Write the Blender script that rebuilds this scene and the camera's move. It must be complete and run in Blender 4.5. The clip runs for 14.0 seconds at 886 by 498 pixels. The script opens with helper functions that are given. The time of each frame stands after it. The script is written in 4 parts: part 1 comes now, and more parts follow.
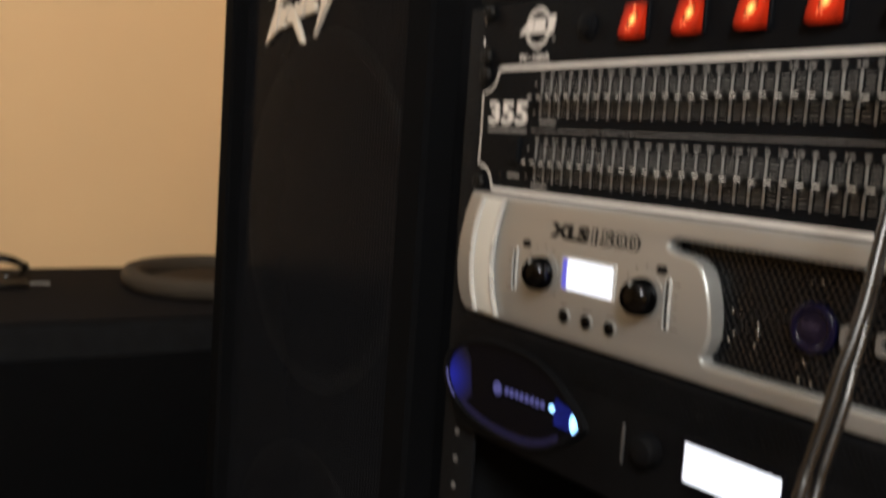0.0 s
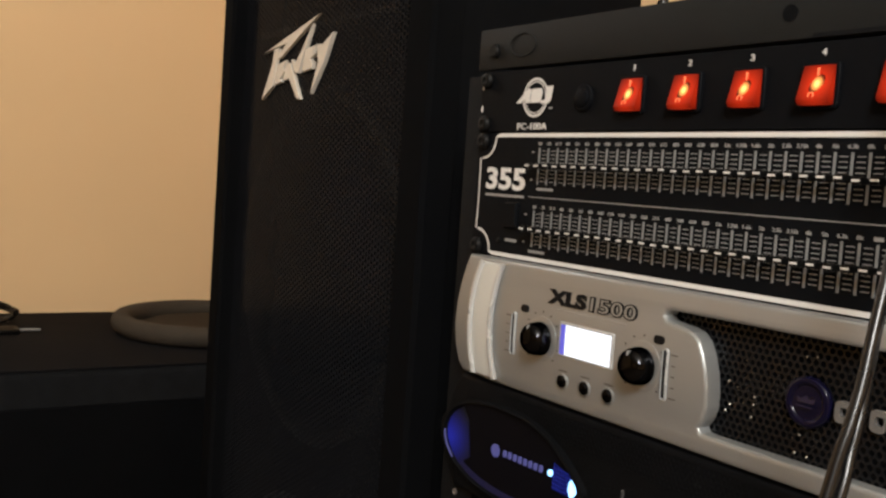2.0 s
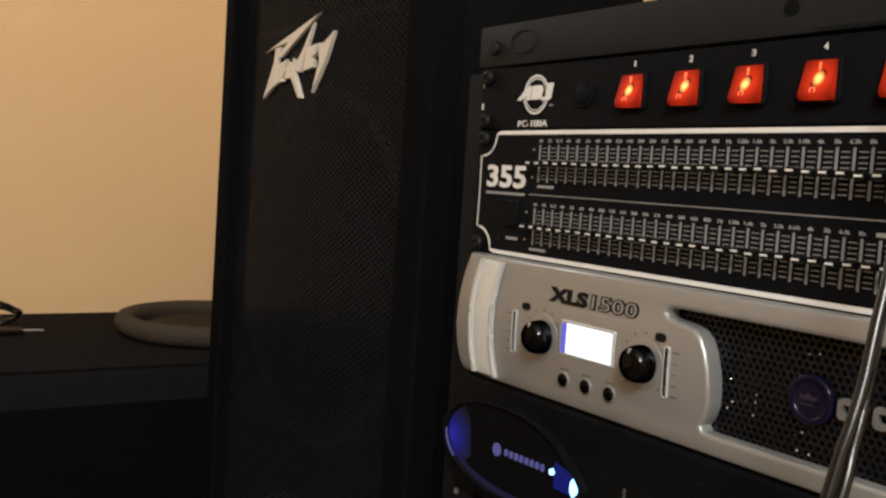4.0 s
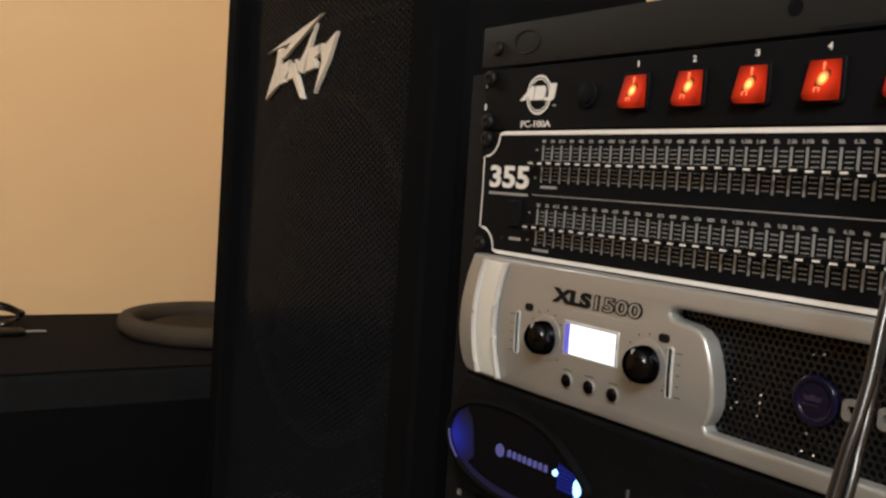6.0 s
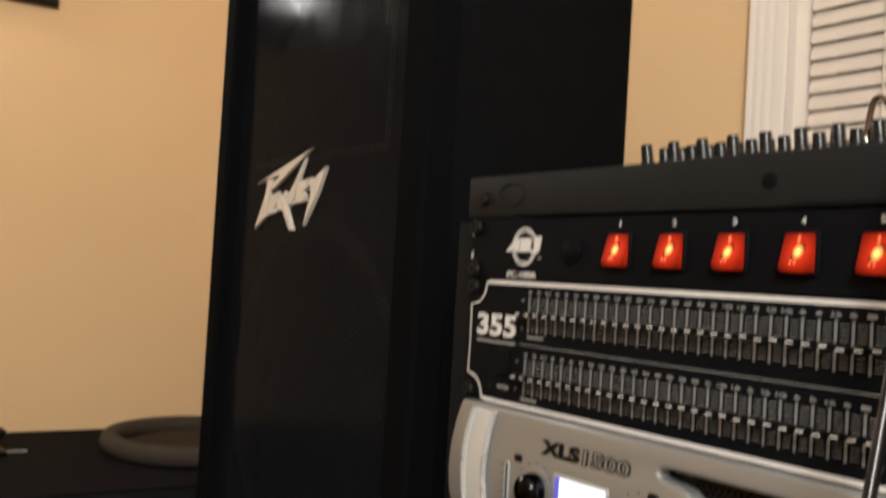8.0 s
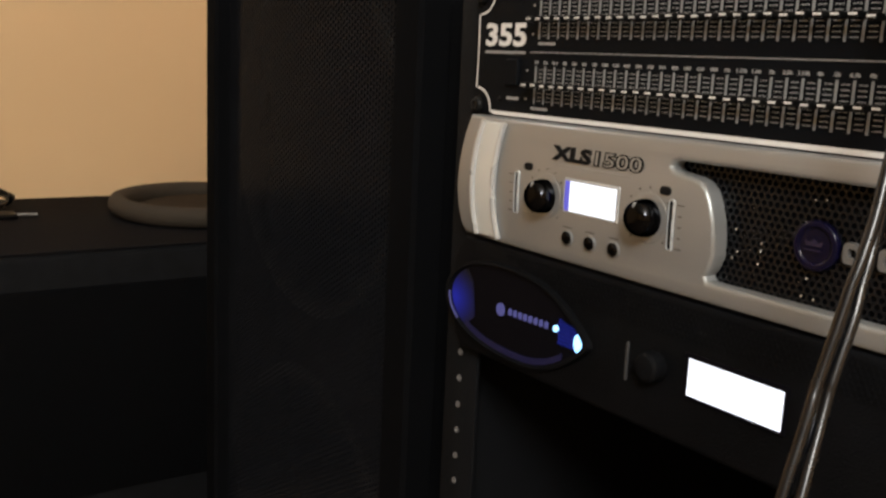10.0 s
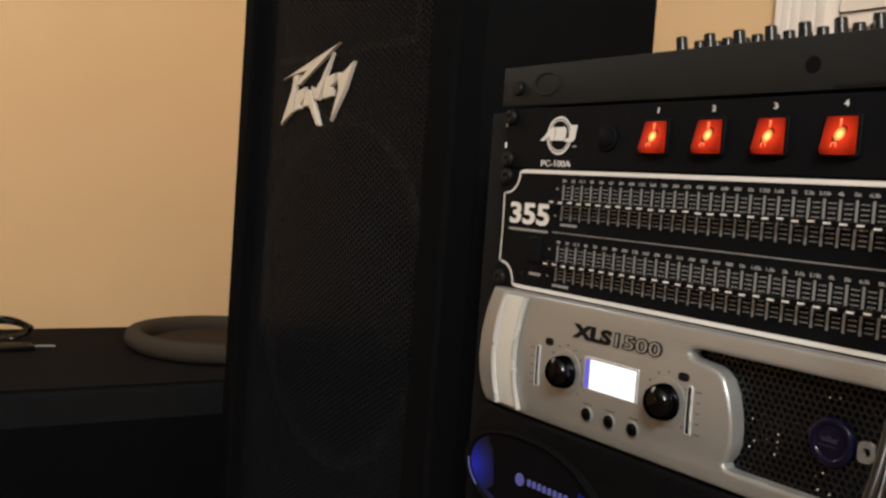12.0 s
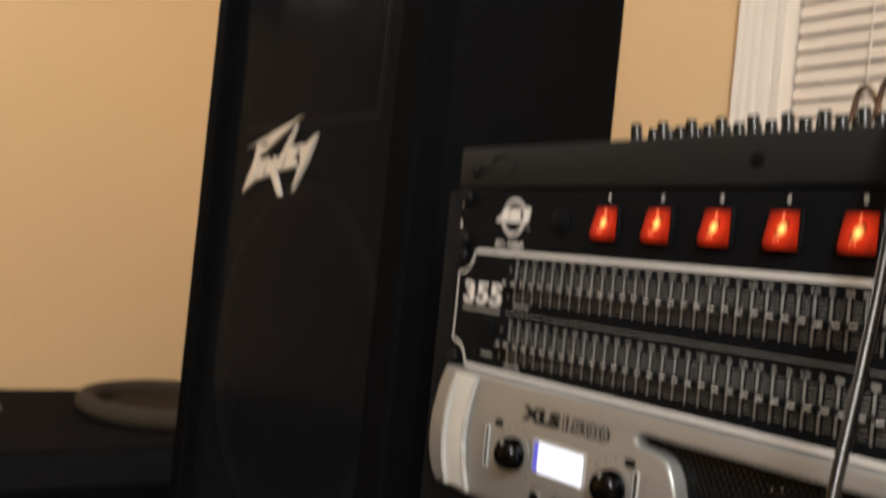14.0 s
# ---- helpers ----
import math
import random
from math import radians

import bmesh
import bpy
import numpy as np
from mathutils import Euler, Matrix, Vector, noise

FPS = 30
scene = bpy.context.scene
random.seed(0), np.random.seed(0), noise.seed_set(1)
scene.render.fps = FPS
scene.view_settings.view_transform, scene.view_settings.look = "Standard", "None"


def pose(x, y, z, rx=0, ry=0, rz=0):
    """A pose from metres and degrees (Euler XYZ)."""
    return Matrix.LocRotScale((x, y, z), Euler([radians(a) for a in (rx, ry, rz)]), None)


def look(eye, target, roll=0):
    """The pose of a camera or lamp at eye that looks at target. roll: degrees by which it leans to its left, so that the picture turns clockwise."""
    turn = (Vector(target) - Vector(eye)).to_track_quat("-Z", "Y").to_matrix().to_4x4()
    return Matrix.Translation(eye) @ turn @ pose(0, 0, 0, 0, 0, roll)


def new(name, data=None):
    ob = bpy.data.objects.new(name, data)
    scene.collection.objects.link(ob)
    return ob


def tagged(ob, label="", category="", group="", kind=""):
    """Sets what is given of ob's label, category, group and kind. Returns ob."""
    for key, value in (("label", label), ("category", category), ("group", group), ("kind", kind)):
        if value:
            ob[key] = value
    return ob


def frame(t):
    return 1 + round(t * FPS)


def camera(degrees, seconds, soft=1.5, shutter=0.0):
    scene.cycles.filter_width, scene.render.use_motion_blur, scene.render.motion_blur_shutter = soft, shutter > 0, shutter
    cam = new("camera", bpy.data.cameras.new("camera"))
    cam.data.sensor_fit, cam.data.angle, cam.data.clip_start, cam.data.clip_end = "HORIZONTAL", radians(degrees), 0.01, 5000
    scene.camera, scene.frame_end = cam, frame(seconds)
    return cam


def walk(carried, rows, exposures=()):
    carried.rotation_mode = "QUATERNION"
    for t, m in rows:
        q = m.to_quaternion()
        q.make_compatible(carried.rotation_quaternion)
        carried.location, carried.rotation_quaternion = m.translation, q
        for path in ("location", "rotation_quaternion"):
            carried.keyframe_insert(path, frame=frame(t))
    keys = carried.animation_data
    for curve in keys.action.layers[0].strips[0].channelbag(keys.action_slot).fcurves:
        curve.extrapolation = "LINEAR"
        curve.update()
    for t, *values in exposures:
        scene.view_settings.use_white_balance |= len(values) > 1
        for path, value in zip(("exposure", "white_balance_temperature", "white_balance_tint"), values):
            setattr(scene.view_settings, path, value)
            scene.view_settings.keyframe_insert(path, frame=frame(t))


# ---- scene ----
cam = camera(49.5, 14.0, soft=2.5, shutter=0.5)
PATH = [
    (0, (0.571, -0.406, 0.797), (-1.091, 0.686, 0.583), 3.9),
    (0.1, (0.5735, -0.4154, 0.8083), (-1.0891, 0.6835, 0.641), 3.4),
    (0.2, (0.5746, -0.4195, 0.8132), (-1.0883, 0.6824, 0.6658), 3.18),
    (0.5, (0.575, -0.421, 0.815), (-1.088, 0.682, 0.675), 3.1),
    (1, (0.574, -0.419, 0.816), (-1.079, 0.698, 0.678), 4.1),
    (1.5, (0.575, -0.42, 0.818), (-1.072, 0.707, 0.685), 4.1),
    (2, (0.573, -0.419, 0.817), (-1.082, 0.695, 0.679), 4.0),
    (2.5, (0.574, -0.418, 0.819), (-1.085, 0.691, 0.679), 4.3),
    (3, (0.572, -0.415, 0.817), (-1.085, 0.695, 0.672), 4.0),
    (5.5, (0.572, -0.415, 0.815), (-1.091, 0.688, 0.685), 3.8),
    (6, (0.571, -0.415, 0.815), (-1.092, 0.688, 0.679), 3.8),
    (6.5, (0.571, -0.414, 0.815), (-1.093, 0.687, 0.68), 3.9),
    (7, (0.571, -0.412, 0.831), (-1.099, 0.688, 0.785), 3.4),
    (7.1, (0.5752, -0.4169, 0.8428), (-1.0868, 0.6918, 0.8659), 3.44),
    (7.2, (0.5784, -0.4207, 0.8518), (-1.0776, 0.6947, 0.9277), 3.47),
    (7.5, (0.582, -0.425, 0.862), (-1.067, 0.698, 0.998), 3.5),
    (8, (0.577, -0.425, 0.854), (-1.078, 0.696, 0.915), 3.4),
    (8.4, (0.5666, -0.4202, 0.818), (-1.0852, 0.6904, 0.6606), 4.2),
    (8.5, (0.564, -0.419, 0.809), (-1.087, 0.689, 0.597), 4.4),
    (8.7, (0.565, -0.429, 0.8), (-1.069, 0.668, 0.442), 3.1),
    (9.2, (0.566, -0.425, 0.798), (-1.063, 0.685, 0.335), 2.9),
    (10.0, (0.567, -0.42, 0.801), (-1.058, 0.703, 0.42), 2.7),
    (10.8, (0.568, -0.417, 0.806), (-1.055, 0.713, 0.511), 2.5),
    (11, (0.565, -0.42, 0.81), (-1.071, 0.695, 0.526), 2.4),
    (11.5, (0.568, -0.434, 0.828), (-1.084, 0.683, 0.676), 3.0),
    (12, (0.576, -0.443, 0.835), (-1.083, 0.667, 0.714), 4.1),
    (12.5, (0.582, -0.441, 0.84), (-1.058, 0.702, 0.765), 4.0),
    (13, (0.585, -0.443, 0.864), (-1.052, 0.704, 0.941), 3.2),
    (13.5, (0.598, -0.453, 0.878), (-1.031, 0.68, 1.127), 4.8),
    (14, (0.582, -0.439, 0.844), (-1.044, 0.724, 0.867), 5.8),
]
walk(cam, [(t, look(eye, target, roll)) for t, eye, target, roll in PATH],
     exposures=[(0, -0.05), (2, -0.02), (6.5, -0.02), (7, -0.06), (7.5, 0.02), (8.5, -0.03), (11, -0.05), (12.5, -0.06), (13.5, -0.01), (14, -0.04)])

# ---- world and lamps: a room at night, one warm lamp, one added glint lamp ----
world = bpy.data.worlds.new("night")
world.use_nodes = True
world.node_tree.nodes["Background"].inputs[0].default_value = (0.02, 0.025, 0.04, 1)
world.node_tree.nodes["Background"].inputs[1].default_value = 0.1
scene.world = world


def lamp(name, kind, place, watts, colour, size=0.1, aim=None):
    data = bpy.data.lights.new(name, kind)
    data.energy, data.color = watts, colour
    if kind == "AREA":
        data.shape, data.size, data.size_y = "ELLIPSE", size[0], size[1]
    else:
        data.shadow_soft_size = size
    ob = new(name, data)
    ob.location = place
    if aim:
        ob.rotation_euler = (Vector(aim) - Vector(place)).to_track_quat("-Z", "Y").to_euler()
    return ob


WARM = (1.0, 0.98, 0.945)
# Added lamp with no seen source; it makes the hot-spot on the grille.
lamp("grille_glint_light", "AREA", (-1.50, -0.43, 1.565), 3.4, WARM, (0.085, 0.21), aim=(-0.50, 0.05, 1.21))
lamp("room_light", "POINT", (1.75, -1.25, 1.95), 188, WARM, 0.28)


# ---- materials ----
def material(name, colour, rough=0.5, metal=0.0, noise_scale=0.0, amount=0.15, bump=0.0, bump_scale=400.0, coat=0.0, spec=0.5, colour2=None, edge=None):
    m = bpy.data.materials.new(name)
    m.use_nodes = True
    nt = m.node_tree
    b = nt.nodes["Principled BSDF"]
    b.inputs["Base Color"].default_value = (*colour, 1)
    b.inputs["Roughness"].default_value = rough
    b.inputs["Metallic"].default_value = metal
    b.inputs["Specular IOR Level"].default_value = spec
    b.inputs["Coat Weight"].default_value = coat
    if edge is not None:
        b.inputs["Specular Tint"].default_value = (edge, edge, edge, 1)
    co = nt.nodes.new("ShaderNodeTexCoord")
    if noise_scale:
        n = nt.nodes.new("ShaderNodeTexNoise")
        n.inputs["Scale"].default_value, n.inputs["Detail"].default_value = noise_scale, 6
        nt.links.new(co.outputs["Object"], n.inputs["Vector"])
        ramp = nt.nodes.new("ShaderNodeMix")
        ramp.data_type = "RGBA"
        low = colour2 or tuple(c * (1 - amount) for c in colour)
        high = tuple(min(1, c * (1 + amount)) for c in colour)
        ramp.inputs["A"].default_value, ramp.inputs["B"].default_value = (*low, 1), (*high, 1)
        nt.links.new(n.outputs["Fac"], ramp.inputs["Factor"])
        nt.links.new(ramp.outputs["Result"], b.inputs["Base Color"])
        rr = nt.nodes.new("ShaderNodeMapRange")
        rr.inputs["To Min"].default_value, rr.inputs["To Max"].default_value = max(0.02, rough - 0.1), min(1, rough + 0.1)
        nt.links.new(n.outputs["Fac"], rr.inputs["Value"])
        nt.links.new(rr.outputs["Result"], b.inputs["Roughness"])
    if bump:
        n2 = nt.nodes.new("ShaderNodeTexNoise")
        n2.inputs["Scale"].default_value, n2.inputs["Detail"].default_value = bump_scale, 4
        nt.links.new(co.outputs["Object"], n2.inputs["Vector"])
        bp = nt.nodes.new("ShaderNodeBump")
        bp.inputs["Strength"].default_value, bp.inputs["Distance"].default_value = bump, 0.002
        nt.links.new(n2.outputs["Fac"], bp.inputs["Height"])
        nt.links.new(bp.outputs["Normal"], b.inputs["Normal"])
    return m


def glowing(name, colour, strength, base=(0.02, 0.02, 0.02)):
    m = material(name, base, 0.4, spec=0.08)
    b = m.node_tree.nodes["Principled BSDF"]
    b.inputs["Emission Color"].default_value = (*colour, 1)
    b.inputs["Emission Strength"].default_value = strength
    return m


def graded(name, colour, strength, centre, reach, coords="Object", base=(0.01, 0.01, 0.012), power=2.0, rough=0.2):
    """A translucent cover lit from a source behind it: the light falls off from centre over reach (metres, or parts of the box)."""
    m = glowing(name, colour, 0.0, base)
    nt = m.node_tree
    b = nt.nodes["Principled BSDF"]
    b.inputs["Roughness"].default_value = rough
    co = nt.nodes.new("ShaderNodeTexCoord")
    sub, div, length = (nt.nodes.new("ShaderNodeVectorMath") for _ in range(3))
    sub.operation, div.operation, length.operation = "SUBTRACT", "DIVIDE", "LENGTH"
    sub.inputs[1].default_value, div.inputs[1].default_value = centre, reach
    nt.links.new(co.outputs[coords], sub.inputs[0])
    nt.links.new(sub.outputs[0], div.inputs[0])
    nt.links.new(div.outputs[0], length.inputs[0])
    inv, pw, mul = (nt.nodes.new("ShaderNodeMath") for _ in range(3))
    inv.operation, inv.use_clamp, inv.inputs[0].default_value = "SUBTRACT", True, 1.0
    pw.operation, pw.inputs[1].default_value = "POWER", power
    mul.operation, mul.inputs[1].default_value = "MULTIPLY", strength
    nt.links.new(length.outputs["Value"], inv.inputs[1])
    nt.links.new(inv.outputs[0], pw.inputs[0])
    nt.links.new(pw.outputs[0], mul.inputs[0])
    nt.links.new(mul.outputs[0], b.inputs["Emission Strength"])
    return m


def brushed(name, colour, rough, metal):
    """Fine grain drawn out along x, with broad tone changes."""
    m = material(name, colour, rough, metal, 9, 0.06)
    nt = m.node_tree
    co, mp = nt.nodes.new("ShaderNodeTexCoord"), nt.nodes.new("ShaderNodeMapping")
    mp.inputs["Scale"].default_value = (25, 900, 900)
    n = nt.nodes.new("ShaderNodeTexNoise")
    n.inputs["Scale"].default_value = 1.0
    bp = nt.nodes.new("ShaderNodeBump")
    bp.inputs["Strength"].default_value, bp.inputs["Distance"].default_value = 0.08, 0.0005
    nt.links.new(co.outputs["Object"], mp.inputs["Vector"])
    nt.links.new(mp.outputs["Vector"], n.inputs["Vector"])
    nt.links.new(n.outputs["Fac"], bp.inputs["Height"])
    nt.links.new(bp.outputs["Normal"], nt.nodes["Principled BSDF"].inputs["Normal"])
    return m


M_WALL = material("wall_paint", (0.765, 0.540, 0.305), 0.75, 0, 2.2, 0.05, 0.25, 260, spec=0.25)
M_CEIL = material("ceiling_paint", (0.78, 0.74, 0.66), 0.9, 0, 3, 0.04, 0.3, 90)
M_FLOOR = material("brown_carpet", (0.16, 0.12, 0.085), 0.95, 0, 14, 0.3, 0.6, 500)
M_TRIM = material("white_trim_paint", (0.79, 0.725, 0.655), 0.40, 0, 6, 0.05)
M_SLAT = material("blind_vinyl", (0.75, 0.655, 0.565), 0.5, 0, 20, 0.04)
M_CORD = material("blind_cord", (0.75, 0.70, 0.62), 0.8)
M_NIGHT = material("window_glass_dark", (0.02, 0.02, 0.025), 0.08)
M_CARPET = material("black_cabinet_carpet", (0.0060, 0.0064, 0.0074), 0.95, 0, 40, 0.35, 0.8, 900, spec=0.012)
M_SUB = material("black_subwoofer_carpet", (0.0110, 0.0118, 0.0134), 0.95, 0, 40, 0.35, 0.8, 900, spec=0.03)
M_TEX = material("black_textured_paint", (0.0040, 0.0043, 0.0050), 0.7, 0, 30, 0.25, 0.4, 1200, spec=0.01)
M_BOXTOP = material("dark_brown_laminate", (0.0100, 0.0096, 0.0104), 0.8, 0, 12, 0.3, 0.3, 300, spec=0.02)
M_GRILLE = material("black_steel_grille", (0.0086, 0.0093, 0.0112), 0.14, 0.0, 25, 0.2, spec=0.028)
M_RINGT = material("woofer_trim", (0.040, 0.041, 0.043), 0.45, 0.0, 20, 0.2)
M_LOGO = material("pale_enamel", (0.66, 0.62, 0.55), 0.35, 0.1, 30, 0.08)
M_RACK = material("rack_powder_coat", (0.0070, 0.0075, 0.0086), 0.6, 0.0, 40, 0.2, 0.3, 1500, spec=0.04)
M_PANEL = material("black_panel", (0.0050, 0.0055, 0.0067), 0.45, 0.0, 30, 0.15, 0.15, 2500, spec=0.03)
M_MIXER = material("grey_steel_panel", (0.0150, 0.0156, 0.0156), 0.55, 0.0, 18, 0.12, 0.2, 2000, spec=0.06)
M_PRINT = material("white_print", (0.66, 0.655, 0.64), 0.6)
M_PRINT2 = material("grey_print", (0.26, 0.262, 0.258), 0.6)
M_GREYINK = material("grey_ink", (0.075, 0.070, 0.066), 0.6)
M_DARKPRINT = material("dark_print", (0.006, 0.0058, 0.0062), 0.6, spec=0.1)
M_SILVER = brushed("silver_face", (0.300, 0.312, 0.312), 0.36, 0.55)
M_STRIP = brushed("pale_silver_strip", (0.60, 0.635, 0.63), 0.34, 0.3)
M_SILVER2 = brushed("bright_silver", (0.51, 0.535, 0.545), 0.28, 0.35)
M_VENT = material("black_vent_mesh", (0.0058, 0.0063, 0.0074), 0.25, 0.0, 60, 0.3, spec=0.25)
M_FACE = material("black_gloss_moulding", (0.0042, 0.0045, 0.0053), 0.5, 0.0, 45, 0.35, 0.4, 900, spec=0.03)
M_SHEENBAR = material("grey_sheen_and_bars", (0.115, 0.113, 0.11), 0.4, 0.0, 30, 0.2)
M_CHROME = material("chrome", (0.75, 0.73, 0.70), 0.14, 1.0)
M_SCREW = material("black_screw", (0.006, 0.006, 0.006), 0.5, spec=0.12)
M_KNOB = material("black_gloss_knob", (0.019, 0.0195, 0.022), 0.14, 1.0, 30, 0.1, edge=0.08)
M_MKNOB = material("grey_black_knob", (0.0080, 0.0086, 0.0092), 0.26, 0, 30, 0.2, spec=0.30)
M_SLIT = material("slider_slot", (0.20, 0.206, 0.208), 0.35, 0.0, spec=0.25)
M_CAP = material("slider_cap", (0.003, 0.003, 0.003), 0.4, spec=0.2)
M_BLACK = material("deep_black", (0.0135, 0.0142, 0.0160), 0.9, spec=0.03)
M_SMOKE = material("smoked_plastic", (0.0035, 0.0034, 0.0050), 0.3, spec=0.02)
M_BADGE = material("blue_plastic", (0.003, 0.0027, 0.016), 0.16, 0, 20, 0.15, spec=0.2)
M_BADGE2 = material("blue_dark_plastic", (0.016, 0.014, 0.040), 0.25)
M_CABLE = material("cable_rubber", (0.0032, 0.0036, 0.0044), 0.27, 0.0, 30, 0.2, spec=0.5)
M_HOSE = material("olive_rubber_ring", (0.047, 0.039, 0.030), 0.8, 0, 25, 0.2, 0.4, 500, spec=0.15)
M_HOSEIN = material("brown_disc", (0.026, 0.019, 0.013), 0.85, 0, 18, 0.25, 0.3, 400, spec=0.15)
M_WOOD = material("dark_stained_wood", (0.006, 0.0024, 0.0018), 0.6, 0, 12, 0.35, 0.2, 200, spec=0.1)
M_FRAME = material("dark_bronze_frame", (0.026, 0.021, 0.017), 0.45, 0.0, 18, 0.5, 0.4, 120, spec=0.2)
M_ART = material("faded_print", (0.26, 0.215, 0.155), 0.6, 0, 9, 0.3, colour2=(0.15, 0.12, 0.085))
M_COPPER = material("brown_cable", (0.20, 0.13, 0.095), 0.22, 0.6, 30, 0.2)
M_LCD = glowing("lcd_light", (0.90, 0.92, 1.0), 1.5)
M_LCDEDGE = glowing("lcd_edge", (0.10, 0.10, 0.85), 0.55, (0.1, 0.1, 0.3))
M_RED = graded("red_lens", (1.0, 0.050, 0.012), 1.15, (0.56, 0.5, 0.50), (0.88, 3.0, 0.88), "Generated", (0.05, 0.002, 0.001), 1.4, 0.4)
M_NEON = graded("neon_core", (1.0, 0.36, 0.09), 5.0, (0.5, 0.5, 0.5), (0.52, 3.0, 0.52), "Generated", (0.10, 0.004, 0.003), 1.6, 0.4)
M_REDMARK = glowing("red_mark", (1.0, 0.22, 0.08), 0.9, (0.5, 0.1, 0.05))
M_BLUE = glowing("blue_light", (0.02, 0.06, 1.0), 0.15, (0.01, 0.01, 0.05))
M_BLUEFADE = graded("blue_fade", (0.018, 0.040, 1.0), 0.36, (0.12, 0.5, 0.42), (1.20, 4.0, 0.66), "Generated", power=2.0, rough=0.5)
M_BLUEDIM = glowing("blue_glow_dim", (0.11, 0.09, 0.42), 0.030, (0.01, 0.01, 0.03))
M_BLUEHOT = glowing("blue_led", (0.30, 0.62, 1.0), 3.0)
M_BLUEMARK = glowing("blue_lit_mark", (0.26, 0.26, 0.85), 0.26, (0.02, 0.02, 0.03))


# ---- mesh helpers ----
ORIGIN = {}


def thing(name, base, label, category, group="", kind=""):
    ob = new(name)
    ob.location = base
    ORIGIN[ob] = Vector(base)
    return tagged(ob, label, category, group, kind)


def as_mesh(name, bm, mat, smooth=None):
    me = bpy.data.meshes.new(name)
    bmesh.ops.recalc_face_normals(bm, faces=bm.faces)
    if smooth is not None:
        for e in bm.edges:
            e.smooth = len(e.link_faces) == 2 and e.calc_face_angle(4) < smooth
        for f in bm.faces:
            f.smooth = True
    bm.to_mesh(me)
    bm.free()
    for one in (mat if isinstance(mat, (list, tuple)) else [mat]):
        me.materials.append(one)
    return me


def part(name, bm, mat, parent, label="", smooth=0.6):
    """One mesh, built in world places, linked under a thing or a part."""
    base = ORIGIN[parent]
    bm.transform(Matrix.Translation(-base))
    ob = new(name, as_mesh(name, bm, mat, smooth))
    ob.parent = parent
    ORIGIN[ob] = base
    return tagged(ob, label)


def piece(name, me, parent, place):
    """One more object on a shared mesh, at a place in the world."""
    ob = new(name, me)
    ob.parent = parent
    ob.location = Vector(place) - ORIGIN[parent]
    ORIGIN[ob] = ORIGIN[parent]
    return ob


def solid(name, bm, mat, label, category, kind="", base=(0, 0, 0), smooth=0.6):
    """A thing that is one mesh."""
    bm.transform(Matrix.Translation(-Vector(base)))
    ob = new(name, as_mesh(name, bm, mat, smooth))
    ob.location = base
    ORIGIN[ob] = Vector(base)
    return tagged(ob, label, category, kind=kind)


def block(x0, x1, y0, y1, z0, z1, bevel=0.0, segments=2, bm=None):
    b = bmesh.new()
    bmesh.ops.create_cube(b, size=1)
    for v in b.verts:
        v.co = Vector((x0 + (v.co.x + 0.5) * (x1 - x0), y0 + (v.co.y + 0.5) * (y1 - y0), z0 + (v.co.z + 0.5) * (z1 - z0)))
    if bevel:
        bmesh.ops.bevel(b, geom=b.edges[:], offset=bevel, segments=segments, affect="EDGES", profile=0.5)
    return merge(bm, b) if bm is not None else b


def merge(bm, other):
    me = bpy.data.meshes.new("tmp")
    other.to_mesh(me)
    other.free()
    bm.from_mesh(me)
    bpy.data.meshes.remove(me)
    return bm


def prism(points, y0, y1, bevel=0.0, segments=2, bm=None):
    """A flat shape in x and z, from y0 (front) to y1."""
    b = bmesh.new()
    front = [b.verts.new((x, y0, z)) for x, z in points]
    back = [b.verts.new((x, y1, z)) for x, z in points]
    cap = b.faces.new(front)
    b.faces.new(back[::-1])
    n = len(points)
    for i in range(n):
        b.faces.new((front[i], front[(i + 1) % n], back[(i + 1) % n], back[i]))
    bmesh.ops.recalc_face_normals(b, faces=b.faces)
    if bevel:
        bmesh.ops.bevel(b, geom=list(cap.edges), offset=bevel, segments=segments, affect="EDGES", profile=0.5, clamp_overlap=True)
    return merge(bm, b) if bm is not None else b


def turned(profile, n=32, axis="Y", at=(0, 0, 0), bm=None):
    """A turned body: rows of radius and height along the axis."""
    b = bmesh.new()
    rings = []
    for r, h in profile:
        ring = []
        for k in range(n):
            a = 2 * math.pi * k / n
            c, s = r * math.cos(a), r * math.sin(a)
            p = {"Y": (c, h, s), "Z": (c, s, h), "X": (h, c, s)}[axis]
            ring.append(b.verts.new(Vector(at) + Vector(p)))
        rings.append(ring)
    for a, c in zip(rings, rings[1:]):
        for k in range(n):
            b.faces.new((a[k], a[(k + 1) % n], c[(k + 1) % n], c[k]))
    b.faces.new(rings[0])
    b.faces.new(rings[-1][::-1])
    return merge(bm, b) if bm is not None else b


